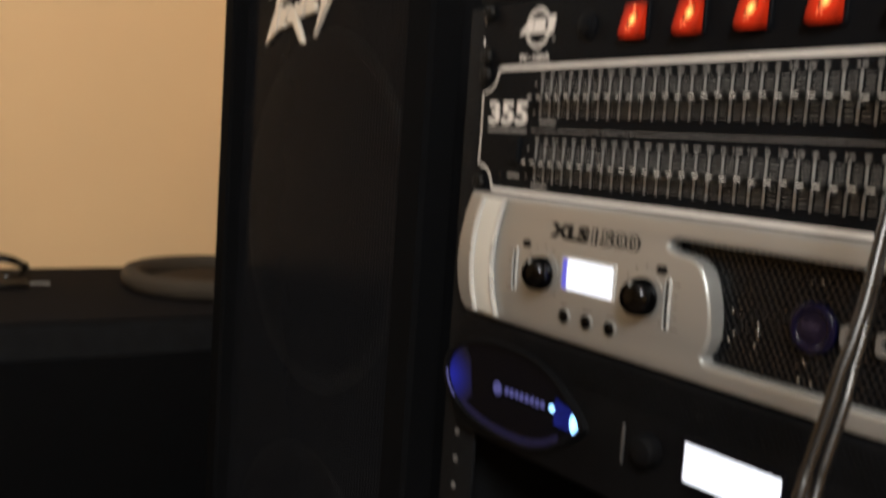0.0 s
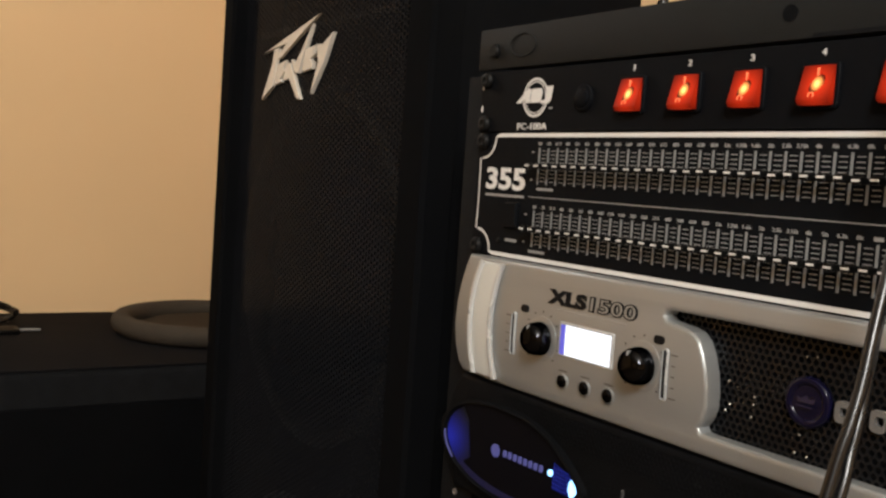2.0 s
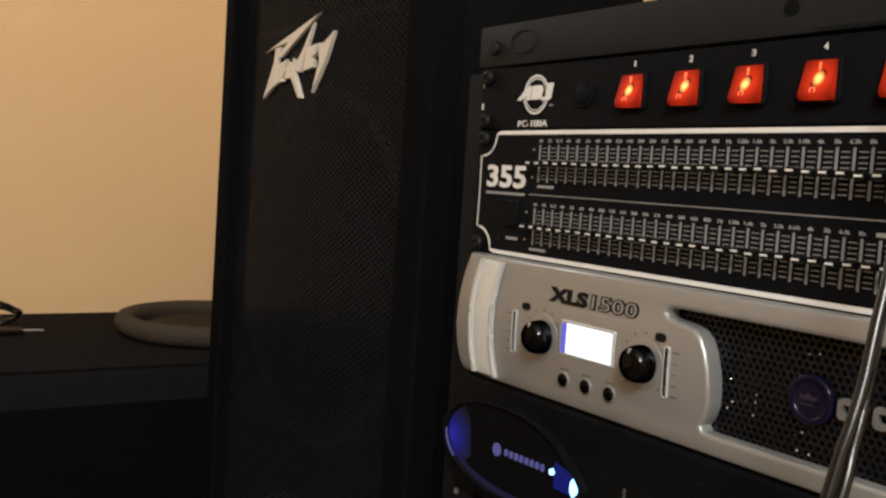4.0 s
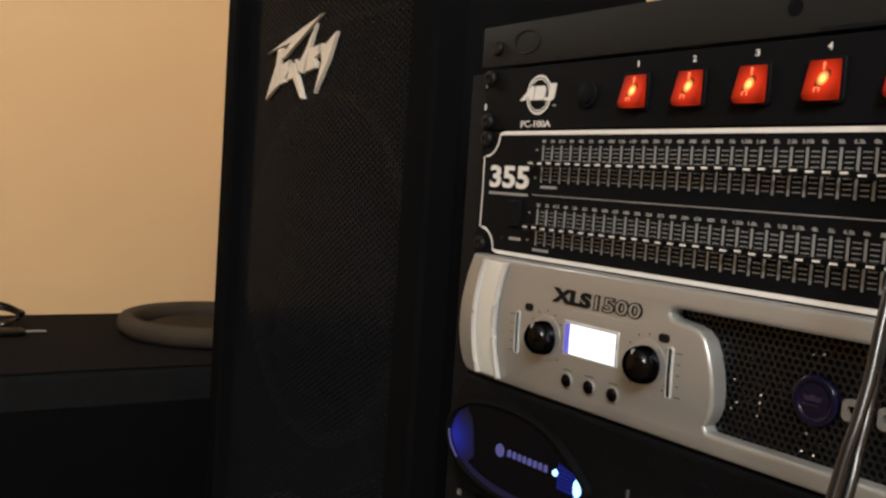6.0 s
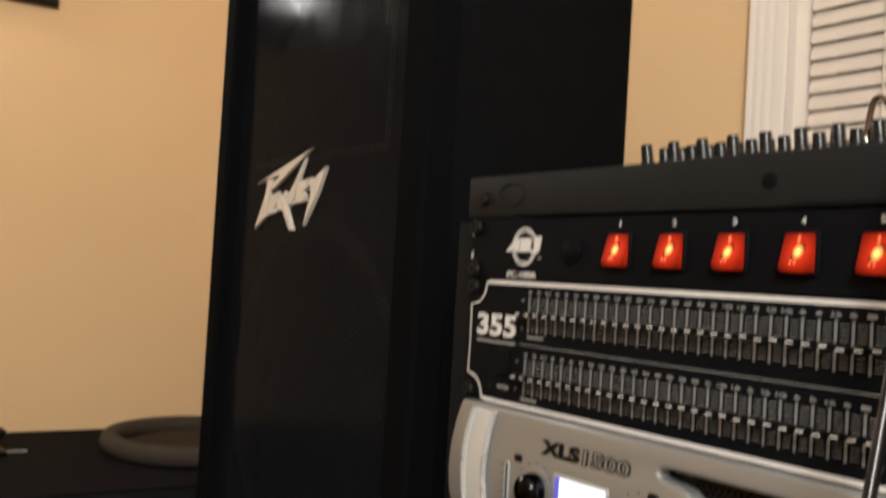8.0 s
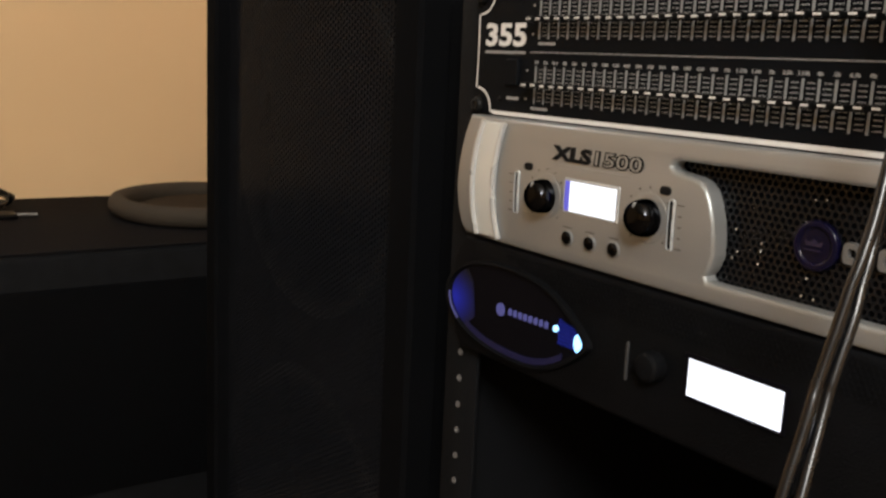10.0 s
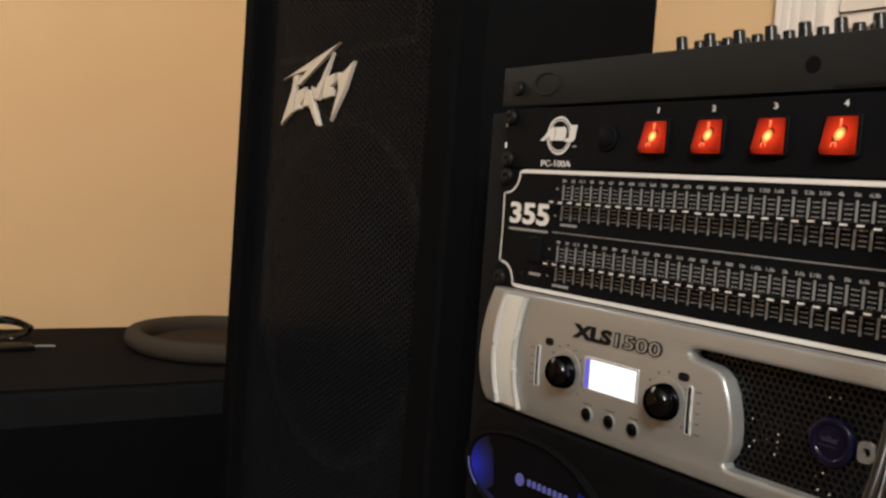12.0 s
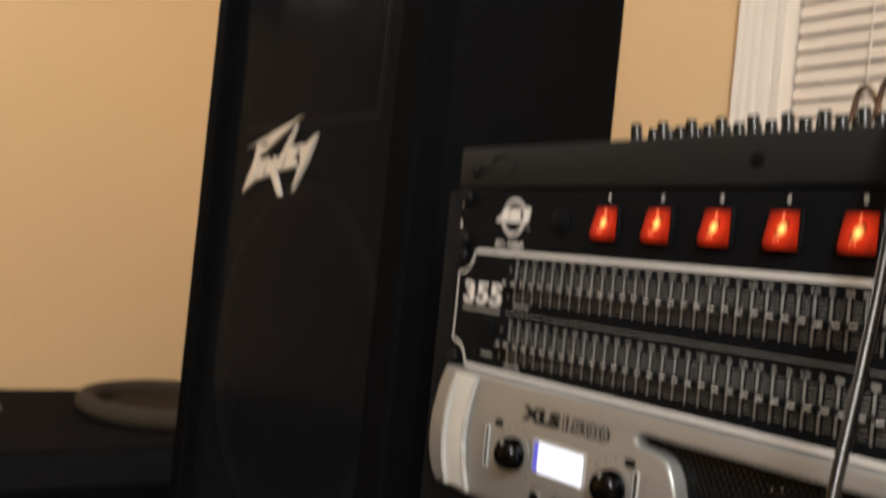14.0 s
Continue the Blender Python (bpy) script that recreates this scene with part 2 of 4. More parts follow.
def tube(points, radius, n=10, bm=None, closed=False):
    """A round tube along smooth points."""
    pts = [Vector(p) for p in points]
    fine = []
    m = len(pts)
    for i in range(m if closed else m - 1):
        p0, p1, p2, p3 = (pts[(i + k) % m] if closed else pts[min(max(i + k, 0), m - 1)] for k in (-1, 0, 1, 2))
        for j in range(6):
            t = j / 6
            fine.append(0.5 * (2 * p1 + (p2 - p0) * t + (2 * p0 - 5 * p1 + 4 * p2 - p3) * t * t + (3 * p1 - p0 - 3 * p2 + p3) * t ** 3))
    if not closed:
        fine.append(pts[-1])
    b = bmesh.new()
    rings, up = [], Vector((0.13, 0.21, 0.97))
    k = len(fine)
    for i, p in enumerate(fine):
        d = (fine[(i + 1) % k] - fine[i - 1]) if closed else (fine[min(i + 1, k - 1)] - fine[max(i - 1, 0)])
        d.normalize()
        u = (up - d * up.dot(d)).normalized()
        w = d.cross(u)
        up = u
        rings.append([b.verts.new(p + radius * (math.cos(2 * math.pi * q / n) * u + math.sin(2 * math.pi * q / n) * w)) for q in range(n)])
    pairs = list(zip(rings, rings[1:])) + ([(rings[-1], rings[0])] if closed else [])
    for a, c in pairs:
        for q in range(n):
            b.faces.new((a[q], a[(q + 1) % n], c[(q + 1) % n], c[q]))
    if not closed:
        b.faces.new(rings[0][::-1])
        b.faces.new(rings[-1])
    return merge(bm, b) if bm is not None else b


def letters(words, x, y, z, height, width=None, slant=0.0, bold=0.0, depth=0.0003, box=None):
    """Raised letters on a face that looks along -y; x and z are the lower left corner, height is the capitals' height; box: the boldness whose outline is to fill height and width."""
    cu = bpy.data.curves.new("letters", "FONT")
    cu.body, cu.size, cu.extrude, cu.shear, cu.offset, cu.resolution_u = words, 1.0, 0.0, slant, bold, 3
    ob = bpy.data.objects.new("letters", cu)
    scene.collection.objects.link(ob)
    bpy.context.view_layer.update()
    me = bpy.data.meshes.new_from_object(ob.evaluated_get(bpy.context.evaluated_depsgraph_get()))
    b = bmesh.new()
    b.from_mesh(me)
    bpy.data.objects.remove(ob)
    bpy.data.meshes.remove(me)
    bpy.data.curves.remove(cu)
    grow = 0.0 if box is None else box - bold
    xs = [v.co.x + d for v in b.verts for d in (-grow, grow)]
    ys = [v.co.y + d for v in b.verts for d in (-grow, grow)]
    sy = height / (max(ys) - min(ys))
    sx = width / (max(xs) - min(xs)) if width else sy
    x_low, y_low = min(xs), min(ys)
    for v in b.verts:
        v.co = Vector((x + (v.co.x - x_low) * sx, y, z + (v.co.y - y_low) * sy))
    made = bmesh.ops.extrude_face_region(b, geom=b.faces[:])
    for v in made["geom"]:
        if isinstance(v, bmesh.types.BMVert):
            v.co.y -= depth
    return b


def honeycomb(x0, x1, z0, z1, pitch, web, y, depth, inside=None, upright=False):
    """A perforated sheet: hexagonal holes with real thickness, as vertices and faces."""
    verts, faces = [], []
    ro, ri = pitch / math.sqrt(3), (pitch - web) / math.sqrt(3)
    row, j = pitch * math.sqrt(3) / 2, 0
    z = z0
    corners = [(math.cos(math.radians(60 * k + 30)), math.sin(math.radians(60 * k + 30))) for k in range(6)]
    if upright:
        corners = [(s, c) for c, s in corners]
        cells = [(x0 + i * row, z0 + k * pitch + (pitch / 2 if i % 2 else 0)) for i in range(int((x1 - x0) / row) + 1) for k in range(int((z1 - z0) / pitch) + 1)]
        for x, z in cells:
            if inside is None or inside(x, z):
                i, yy = len(verts), (y(x, z) if callable(y) else y)
                for r, dy in ((ro, 0), (ri, 0), (ri, depth)):
                    verts += [(x + r * c, yy + dy, z + r * s) for c, s in corners]
                for k in range(6):
                    q = (k + 1) % 6
                    faces.append((i + k, i + q, i + 6 + q, i + 6 + k))
                    faces.append((i + 6 + k, i + 6 + q, i + 12 + q, i + 12 + k))
        return verts, faces
    while z <= z1:
        x = x0 + (pitch / 2 if j % 2 else 0)
        while x <= x1:
            if inside is None or inside(x, z):
                i = len(verts)
                yy = y(x, z) if callable(y) else y
                verts += [(x + ro * c, yy, z + ro * s) for c, s in corners]
                verts += [(x + ri * c, yy, z + ri * s) for c, s in corners]
                verts += [(x + ri * c, yy + depth, z + ri * s) for c, s in corners]
                for k in range(6):
                    q = (k + 1) % 6
                    faces.append((i + k, i + q, i + 6 + q, i + 6 + k))
                    faces.append((i + 6 + k, i + 6 + q, i + 12 + q, i + 12 + k))
            x += pitch
        z += row
        j += 1
    return verts, faces


def sheet(name, verts, faces, mat, parent, label=""):
    base = ORIGIN[parent]
    me = bpy.data.meshes.new(name)
    me.from_pydata([tuple(Vector(v) - base) for v in verts], [], faces)
    me.materials.append(mat)
    ob = new(name, me)
    ob.parent = parent
    ORIGIN[ob] = base
    return tagged(ob, label)


# ---- the room ----
XL, XR, YF, YB, ZC = -1.60, 4.60, -5.60, 0.70, 2.44
WX0, WX1, WZ0, WZ1 = -0.253, 0.78, 0.72, 2.08
solid("floor", block(XL - 0.15, XR + 0.15, YF - 0.15, YB + 0.15, -0.1, 0), M_FLOOR, "brown carpeted floor of the room", "floor", "structure")
solid("ceiling", block(XL - 0.15, XR + 0.15, YF - 0.15, YB + 0.15, ZC, ZC + 0.1), M_CEIL, "plain off-white painted ceiling", "ceiling", "structure")
solid("wall_west", block(XL - 0.12, XL, YF, YB, 0, ZC), M_WALL, "beige painted plaster wall with a picture", "wall", "structure")
solid("wall_east", block(XR, XR + 0.12, YF, YB, 0, ZC), M_WALL, "plain beige painted plaster wall", "wall", "structure")
solid("wall_south", block(XL - 0.12, XR + 0.12, YF - 0.12, YF, 0, ZC), M_WALL, "plain beige painted plaster wall", "wall", "structure")
b = block(XL - 0.12, WX0, YB, YB + 0.12, 0, ZC)
block(WX1, XR + 0.12, YB, YB + 0.12, 0, ZC, bm=b)
block(WX0, WX1, YB, YB + 0.12, 0, WZ0, bm=b)
block(WX0, WX1, YB, YB + 0.12, WZ1, ZC, bm=b)
solid("wall_north", b, M_WALL, "beige painted wall with a window", "wall", "structure")

# window: fluted casing, jambs, sill, dark glass
win = thing("window_1", ((WX0 + WX1) / 2, YB, WZ0), "white trimmed window with closed blinds at night", "window", kind="structure")


def casing_profile(u):
    """How far the casing stands off the wall, across its width (0 outer edge, 1 inner edge)."""
    return 0.002 + min(1, u * 16) * (0.008 + 0.010 * (1 - u) ** 0.7 - 0.0013 * sum(math.exp(-((u - c) / 0.06) ** 2) for c in (0.22, 0.45, 0.68)))


def casing_side(x_out, x_in):
    b = bmesh.new()
    rows = []
    n = 40
    for z in (WZ0 - 0.02, WZ1 + 0.075):
        rows.append([b.verts.new((x_out + (x_in - x_out) * i / n, YB - casing_profile(i / n), z)) for i in range(n + 1)])
    for i in range(n):
        b.faces.new((rows[0][i], rows[0][i + 1], rows[1][i + 1], rows[1][i]))
    back = [[b.verts.new((x, YB, z)) for x in (x_out, x_in)] for z in (WZ0 - 0.02, WZ1 + 0.075)]
    b.faces.new((rows[0][0], rows[1][0], back[1][0], back[0][0]))
    b.faces.new((rows[0][n], back[0][1], back[1][1], rows[1][n]))
    return b


part("casing", casing_side(WX0 - 0.064, WX0 - 0.003), M_TRIM, win, smooth=0.5)
part("casing", casing_side(WX1 + 0.088, WX1 + 0.003), M_TRIM, win, smooth=0.5)
part("casing", block(WX0 - 0.003, WX1 + 0.003, YB - 0.018, YB, WZ1 + 0.003, WZ1 + 0.075, 0.004), M_TRIM, win)
part("jamb", block(WX0 - 0.003, WX0 + 0.012, YB - 0.008, YB + 0.12, WZ0, WZ1, 0.002), M_TRIM, win)
part("jamb", block(WX1 - 0.012, WX1 + 0.003, YB - 0.008, YB + 0.12, WZ0, WZ1, 0.002), M_TRIM, win)
part("window_sill", block(WX0 - 0.11, WX1 + 0.11, YB - 0.06, YB + 0.11, WZ0 - 0.022, WZ0, 0.005), M_TRIM, win)
part("pane", block(WX0 + 0.012, WX1 - 0.012, YB + 0.085, YB + 0.09, WZ0, WZ1), M_NIGHT, win)
part("sash", block(WX0 + 0.012, WX1 - 0.012, YB + 0.075, YB + 0.11, 1.38, 1.43, 0.004), M_TRIM, win)

# blind: curved vinyl slats, closed
BY = YB + 0.022
blind = thing("window_blind", ((WX0 + WX1) / 2, BY, WZ1), "closed white vinyl mini blind in the window", "blind")
part("headrail", block(WX0 + 0.014, WX1 - 0.014, BY - 0.014, BY + 0.016, WZ1 - 0.03, WZ1, 0.003), M_TRIM, blind)
b = bmesh.new()
HW, x0, x1 = 0.0127, WX0 + 0.016 - (WX0 + WX1) / 2, WX1 - 0.016 - (WX0 + WX1) / 2
cols = [(x0, 0.78), (x0 + 0.0015, 0.93), (x0 + 0.005, 1.0), (0.0, 1.0), (x1 - 0.005, 1.0), (x1, 0.8)]
grid = []
tilt = radians(70)
for k in range(9):
    u = -1 + k / 4
    row = []
    for x, s in cols:
        a, h = u * HW * s, 0.0028 * (1 - (u * s) ** 2)
        row.append(b.verts.new((x, -h * math.sin(tilt) + a * math.cos(tilt), a * math.sin(tilt) + h * math.cos(tilt))))
    grid.append(row)
for r, q in zip(grid, grid[1:]):
    for i in range(len(cols) - 1):
        b.faces.new((r[i], r[i + 1], q[i + 1], q[i]))
slat_mesh = as_mesh("slat", b, M_SLAT, 1.2)
z = 2.0225
while z > WZ0 + 0.03:
    piece("slat", slat_mesh, blind, ((WX0 + WX1) / 2, BY, z))
    z -= 0.0230
part("bottom_rail", block(WX0 + 0.016, WX1 - 0.016, BY - 0.008, BY + 0.008, WZ0 + 0.006, WZ0 + 0.02, 0.003), M_TRIM, blind)
for x in (WX0 + 0.128, WX0 + 0.533, WX1 - 0.115):
    part("ladder_cord", tube([(x, BY - 0.0085, WZ1 - 0.03), (x, BY - 0.0085, 1.4), (x, BY - 0.0085, WZ0 + 0.01)], 0.0009, 6), M_CORD, blind, "white ladder cord")
wand = part("tilt_wand", tube([(WX0 + 0.079, BY - 0.016, WZ1 - 0.03), (WX0 + 0.077, BY - 0.018, 1.7), (WX0 + 0.076, BY - 0.018, 1.415)], 0.0032, 6), M_TRIM, blind, "slim white tilt wand")

# ---- picture on the west wall ----
PY1, PZ0, PW, PH, PF = 0.012, 1.382, 0.50, 0.62, 0.080
pic = thing("picture_frame", (XL, PY1 - PW / 2, PZ0), "framed faded print in a wide dark bronze frame on the wall", "picture")


def frame_rail(along, lo, hi, inner_lo, inner_hi, at, inward):
    """One mitred rail of the frame, with a stepped, hollowed face. at: its outer edge; inward: the way to the picture."""
    prof = [(0.0, 0.0), (0.0, 0.016), (0.10, 0.024), (0.28, 0.025), (0.40, 0.018), (0.72, 0.012), (0.86, 0.015), (1.0, 0.009), (1.0, 0.0)]
    b = bmesh.new()
    ends = []
    for t in (0, 1):
        ring = []
        for u, h in prof:
            p = (lo + (inner_lo - lo) * u) if t == 0 else (hi + (inner_hi - hi) * u)
            q = at + inward * u * PF
            ring.append(b.verts.new((XL + 0.002 + h, p, q) if along == "y" else (XL + 0.002 + h, q, p)))
        ends.append(ring)
    for i in range(len(prof) - 1):
        b.faces.new((ends[0][i], ends[0][i + 1], ends[1][i + 1], ends[1][i]))
    b.faces.new(ends[0])
    b.faces.new(ends[1][::-1])
    return b


y0, y1, z0, z1 = PY1 - PW, PY1, PZ0, PZ0 + PH
part("rail", frame_rail("y", y0, y1, y0 + PF, y1 - PF, z0, 1), M_FRAME, pic)
part("rail", frame_rail("y", y0, y1, y0 + PF, y1 - PF, z1, -1), M_FRAME, pic)
part("rail", frame_rail("z", z0, z1, z0 + PF, z1 - PF, y0, 1), M_FRAME, pic)
part("rail", frame_rail("z", z0, z1, z0 + PF, z1 - PF, y1, -1), M_FRAME, pic)
part("print", block(XL + 0.003, XL + 0.008, y0 + PF - 0.004, y1 - PF + 0.004, z0 + PF - 0.004, z1 - PF + 0.004), M_ART, pic, "faded beige print under glass")

# ---- low cabinet by the west wall, and what lies on it ----
BX, BT = -1.005, 0.480
low = thing("subwoofer_cabinet", ((XL + BX) / 2, 0.0, 0), "large black carpeted subwoofer cabinet against the wall", "loudspeaker")
part("body", block(XL + 0.012, BX, -0.62, 0.60, 0.0, BT - 0.004, 0.012, 3), M_SUB, low)
part("top", block(XL + 0.012, BX - 0.004, -0.614, 0.594, BT - 0.0039, BT, 0.0018), M_BOXTOP, low, "dark brown worn top")
part("grille", block(BX, BX + 0.006, -0.56, 0.54, 0.06, BT - 0.06, 0.003), M_TEX, low)

CX, CY, CR = -1.292, 0.288, 0.184
ring = thing("rubber_ring", (CX, CY, BT), "olive grey padded ring with a brown disc lying on the cabinet", "ring")
b = bmesh.new()
pts = [(CX + (CR + 0.004 * math.sin(3 * a)) * math.cos(a), CY + (CR + 0.005 * math.cos(2 * a)) * math.sin(a), BT + 0.0200 + 0.001 * math.sin(2 * a + 1)) for a in (2 * math.pi * k / 24 for k in range(24))]
part("rim", tube(pts, 0.0198, 14, closed=True), M_HOSE, ring, "olive grey rounded rim")
part("disc", turned([(0.002, BT + 0.021), (CR * 0.5, BT + 0.022), (CR * 0.72, BT + 0.020), (CR * 0.78, BT + 0.011), (CR - 0.012, BT + 0.010), (CR - 0.010, BT + 0.002), (0.002, BT + 0.001)], 48, "Z", (CX, CY, 0)), M_HOSEIN, ring, "flat brown disc")

coil = thing("cable_coil", (-1.45, -0.10, BT), "small tangle of thin black cable with a plug", "cable")
for k, (r, h, dx) in enumerate(((0.056, 0.036, 0.0), (0.044, 0.044, 0.03), (0.050, 0.026, -0.02))):
    pts = [(-1.44 + dx + 0.018 * math.sin(2 * a + k), -0.115 + r * math.cos(a), BT + 0.006 + h * (0.5 + 0.5 * math.sin(a))) for a in (2 * math.pi * q / 14 for q in range(14))]
    part("loop", tube(pts, 0.0035, 8, closed=True), M_CABLE, coil)
part("adapter", block(-1.372, -1.325, -0.165, -0.072, BT, BT + 0.011, 0.004), M_CAP, coil, "black plastic adapter")
part("plug", tube([(-1.335, -0.076, BT + 0.008), (-1.336, -0.056, BT + 0.008), (-1.337, -0.036, BT + 0.007)], 0.0022, 8), M_PRINT2, coil, "bright metal plug")

# ---- tall loudspeaker: tapered cabinet, frame, perforated grille ----
SXL, SXR, SYF, SYB, SZ = -0.635, -0.133, 0.030, 0.410, 1.290
SBL, SBR = -0.498, -0.270
spk = thing("loudspeaker", (-0.384, 0.2, 0), "tall black loudspeaker with a perforated steel grille and pale emblem", "loudspeaker")
b = bmesh.new()
outline = [(SXL, SYF + 0.030), (SXR - 0.006, SYF + 0.030), (SBR, SYB), (SBL, SYB)]
low_v, top_v = ([b.verts.new((x, y, z)) for x, y in outline] for z in (0.0, SZ))
b.faces.new(low_v[::-1])
b.faces.new(top_v)
for i in range(4):
    b.faces.new((low_v[i], low_v[(i + 1) % 4], top_v[(i + 1) % 4], top_v[i]))
bmesh.ops.bevel(b, geom=b.edges[:], offset=0.006, segments=2, affect="EDGES", profile=0.5)
part("cabinet", b, M_CARPET, spk)
# front frame, with a rounded opening
GX0, GX1, GZ0, GZ1, GR = -0.602, -0.176, 0.034, 1.268, 0.082


def rounded(x0, x1, z0, z1, r, n=6):
    pts = []
    for cx, cz, a0 in ((x1 - r, z1 - r, 0), (x0 + r, z1 - r, 90), (x0 + r, z0 + r, 180), (x1 - r, z0 + r, 270)):
        pts += [(cx + r * math.cos(radians(a0 + 90 * k / n)), cz + r * math.sin(radians(a0 + 90 * k / n))) for k in range(n + 1)]
    return pts


b = bmesh.new()
outer, inner = rounded(SXL, SXR, 0.003, SZ - 0.001, 0.012), rounded(GX0, GX1, GZ0, GZ1, GR)
loops = []
for pts, y in ((outer, SYF + 0.031), (outer, SYF + 0.004), (rounded(SXL + 0.004, SXR - 0.004, 0.007, SZ - 0.005, 0.012), SYF), (rounded(GX0 - 0.003, GX1 + 0.003, GZ0 - 0.003, GZ1 + 0.003, GR), SYF), (inner, SYF + 0.004), (inner, SYF + 0.031)):
    loops.append([b.verts.new((x, y, z)) for x, z in pts])
for r, q in zip(loops, loops[1:]):
    for i in range(len(r)):
        b.faces.new((r[i], r[(i + 1) % len(r)], q[(i + 1) % len(r)], q[i]))
part("front_frame", b, M_TEX, spk)
part("baffle", block(GX0 - 0.01, GX1 + 0.01, SYF + 0.0275, SYF + 0.0295, GZ0 - 0.01, GZ1 + 0.01), M_BLACK, spk)


def in_grille(x, z):
    dx, dz = max(GX0 + GR - x, x - GX1 + GR, 0), max(GZ0 + GR - z, z - GZ1 + GR, 0)
    return dx * dx + dz * dz < GR * GR


def bow(x, z):
    u = (x - GX0) / (GX1 - GX0) * 2 - 1
    return SYF + 0.0182 - 0.0030 * (1 - u * u)


verts, faces = honeycomb(GX0, GX1, GZ0, GZ1, 0.0064, 0.0021, bow, 0.0012, in_grille, True)
sheet("grille", verts, faces, M_GRILLE, spk, "black perforated steel grille")
WCX, WCZ = -0.388, 0.715
for cz in (WCZ, 0.25):
    part("woofer", turned([(0.200, SYF + 0.0270), (0.197, SYF + 0.0240), (0.186, SYF + 0.0240), (0.182, SYF + 0.0270)], 64, "Y", (WCX, 0, cz)), M_RINGT, spk, "round woofer trim behind the grille")
b = bmesh.new()
block(-0.565, -0.240, SYF + 0.0240, SYF + 0.0270, 0.978, 0.986, bm=b)
block(-0.245, -0.236, SYF + 0.0240, SYF + 0.0270, 0.986, 1.22, bm=b)
part("horn_surround", b, M_RINGT, spk)
# Pale bar: the sheen on the horn's side, put in as grey.
part("horn_sheen", block(-0.258, -0.247, SYF + 0.0230, SYF + 0.0272, 1.105, 1.218, 0.0018), M_SHEENBAR, spk, "grey bar behind the grille for the sheen on the horn")
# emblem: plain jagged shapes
emblem = thing("emblem", (-0.45, SYF + 0.010, 0.94), "pale jagged metal emblem fixed on the loudspeaker grille", "emblem")
strokes = (
    ((-.527, .955), (-.381, .988), (-.479, .946), (-.488, .948), (-.462, .962), (-.498, .959)),
    ((-.495, .9585), (-.480, .958), (-.487, .946), (-.494, .915), (-.526, .900), (-.499, .941)),
    ((-.486, .939), (-.460, .944), (-.466, .934), (-.459, .932), (-.475, .922), (-.469, .918), (-.492, .915)),
    ((-.464, .932), (-.458, .941), (-.448, .940), (-.412, .896), (-.422, .896), (-.449, .921), (-.468, .920)),
    ((-.389, .980), (-.403, .959), (-.426, .925), (-.439, .928), (-.450, .943), (-.436, .938), (-.420, .950)),
    ((-.412, .952), (-.383, .955), (-.389, .947), (-.379, .946), (-.396, .940), (-.388, .935), (-.390, .929), (-.418, .926)),
    ((-.380, .955), (-.367, .954), (-.344, .965), (-.361, .936), (-.391, .902), (-.376, .935)),
)
for k, pts in enumerate(strokes):
    if 2 <= k <= 5:
        mx, mz = sum(p[0] for p in pts) / len(pts), sum(p[1] for p in pts) / len(pts)
        pts = [(mx + 0.84 * (x - mx), mz + 0.95 * (z - mz)) for x, z in pts]
    part("stroke", prism([(x + 0.0005, z + 0.001) for x, z in pts], SYF + 0.0115 - 0.0002 * k, SYF + 0.0155, 0.0006, 1), M_LOGO, emblem)

# dark wooden piece on the loudspeaker
wedge = [(-0.352, 1.2905), (-0.279, 1.2905), (-0.271, 1.300), (-0.260, 1.315), (-0.247, 1.334), (-0.238, 1.348), (-0.243, 1.40), (-0.27, 1.42), (-0.295, 1.40), (-0.333, 1.345)]
solid("wooden_ornament", prism(wedge, 0.335, 0.395, 0.002), M_WOOD, "dark red-brown wooden ornament on the loudspeaker", "ornament", base=(-0.28, 0.365, 1.2905))

# ---- equipment rack: rails, side panels, floor plate ----
U, TOP = 0.04445, 0.900
RX0, RX1 = -0.0115, 0.4711
rack = thing("equipment_rack", ((RX0 + RX1) / 2, 0.2, 0), "black steel equipment rack standing on the carpet", "rack")
part("side_panel", block(RX0 - 0.040, RX0 - 0.024, 0.030, 0.46, 0, TOP, 0.003), M_RACK, rack)
part("side_panel", block(RX1 + 0.024, RX1 + 0.040, 0.004, 0.46, 0, TOP, 0.003), M_RACK, rack)
part("bottom", block(RX0 - 0.024, RX1 + 0.024, 0.004, 0.46, 0.02, 0.05, 0.003), M_RACK, rack)
part("back_panel", block(RX0 - 0.024, RX1 + 0.024, 0.450, 0.456, 0.05, TOP - 0.004), M_BLACK, rack)
for x0, x1 in ((RX0 - 0.023, RX0 + 0.0185), (RX1 - 0.0185, RX1 + 0.023)):
    part("rail", block(x0, x1, 0.0035, 0.0065, 0.05, TOP - 0.002, 0.0008), M_RACK, rack, "steel rack rail with a row of screw holes")
# The glints on the rail nuts are put into their pale grey colour.
hole_mesh = as_mesh("rail_hole", turned([(0.0026, 0.0033), (0.0026, 0.0025), (0.0018, 0.0022), (0.0014, 0.0030)], 10, "Y"), M_SHEENBAR, 0.6)
z = 0.07
while z < 0.585:
    for x in (RX0 - 0.003, RX1 - 0.004):
        piece("rail_nut", hole_mesh, rack, (x, 0, z))
    z += U / 3 + 0.0065

screw_mesh = as_mesh("screw", turned([(0.0058, -0.0004), (0.0060, -0.0022), (0.0048, -0.0040), (0.0030, -0.0046), (0.0012, -0.0034)], 16, "Y"), M_SCREW, 0.6)


def screws(parent, places):
    for x, z in places:
        piece("screw", screw_mesh, parent, (x, 0, z))


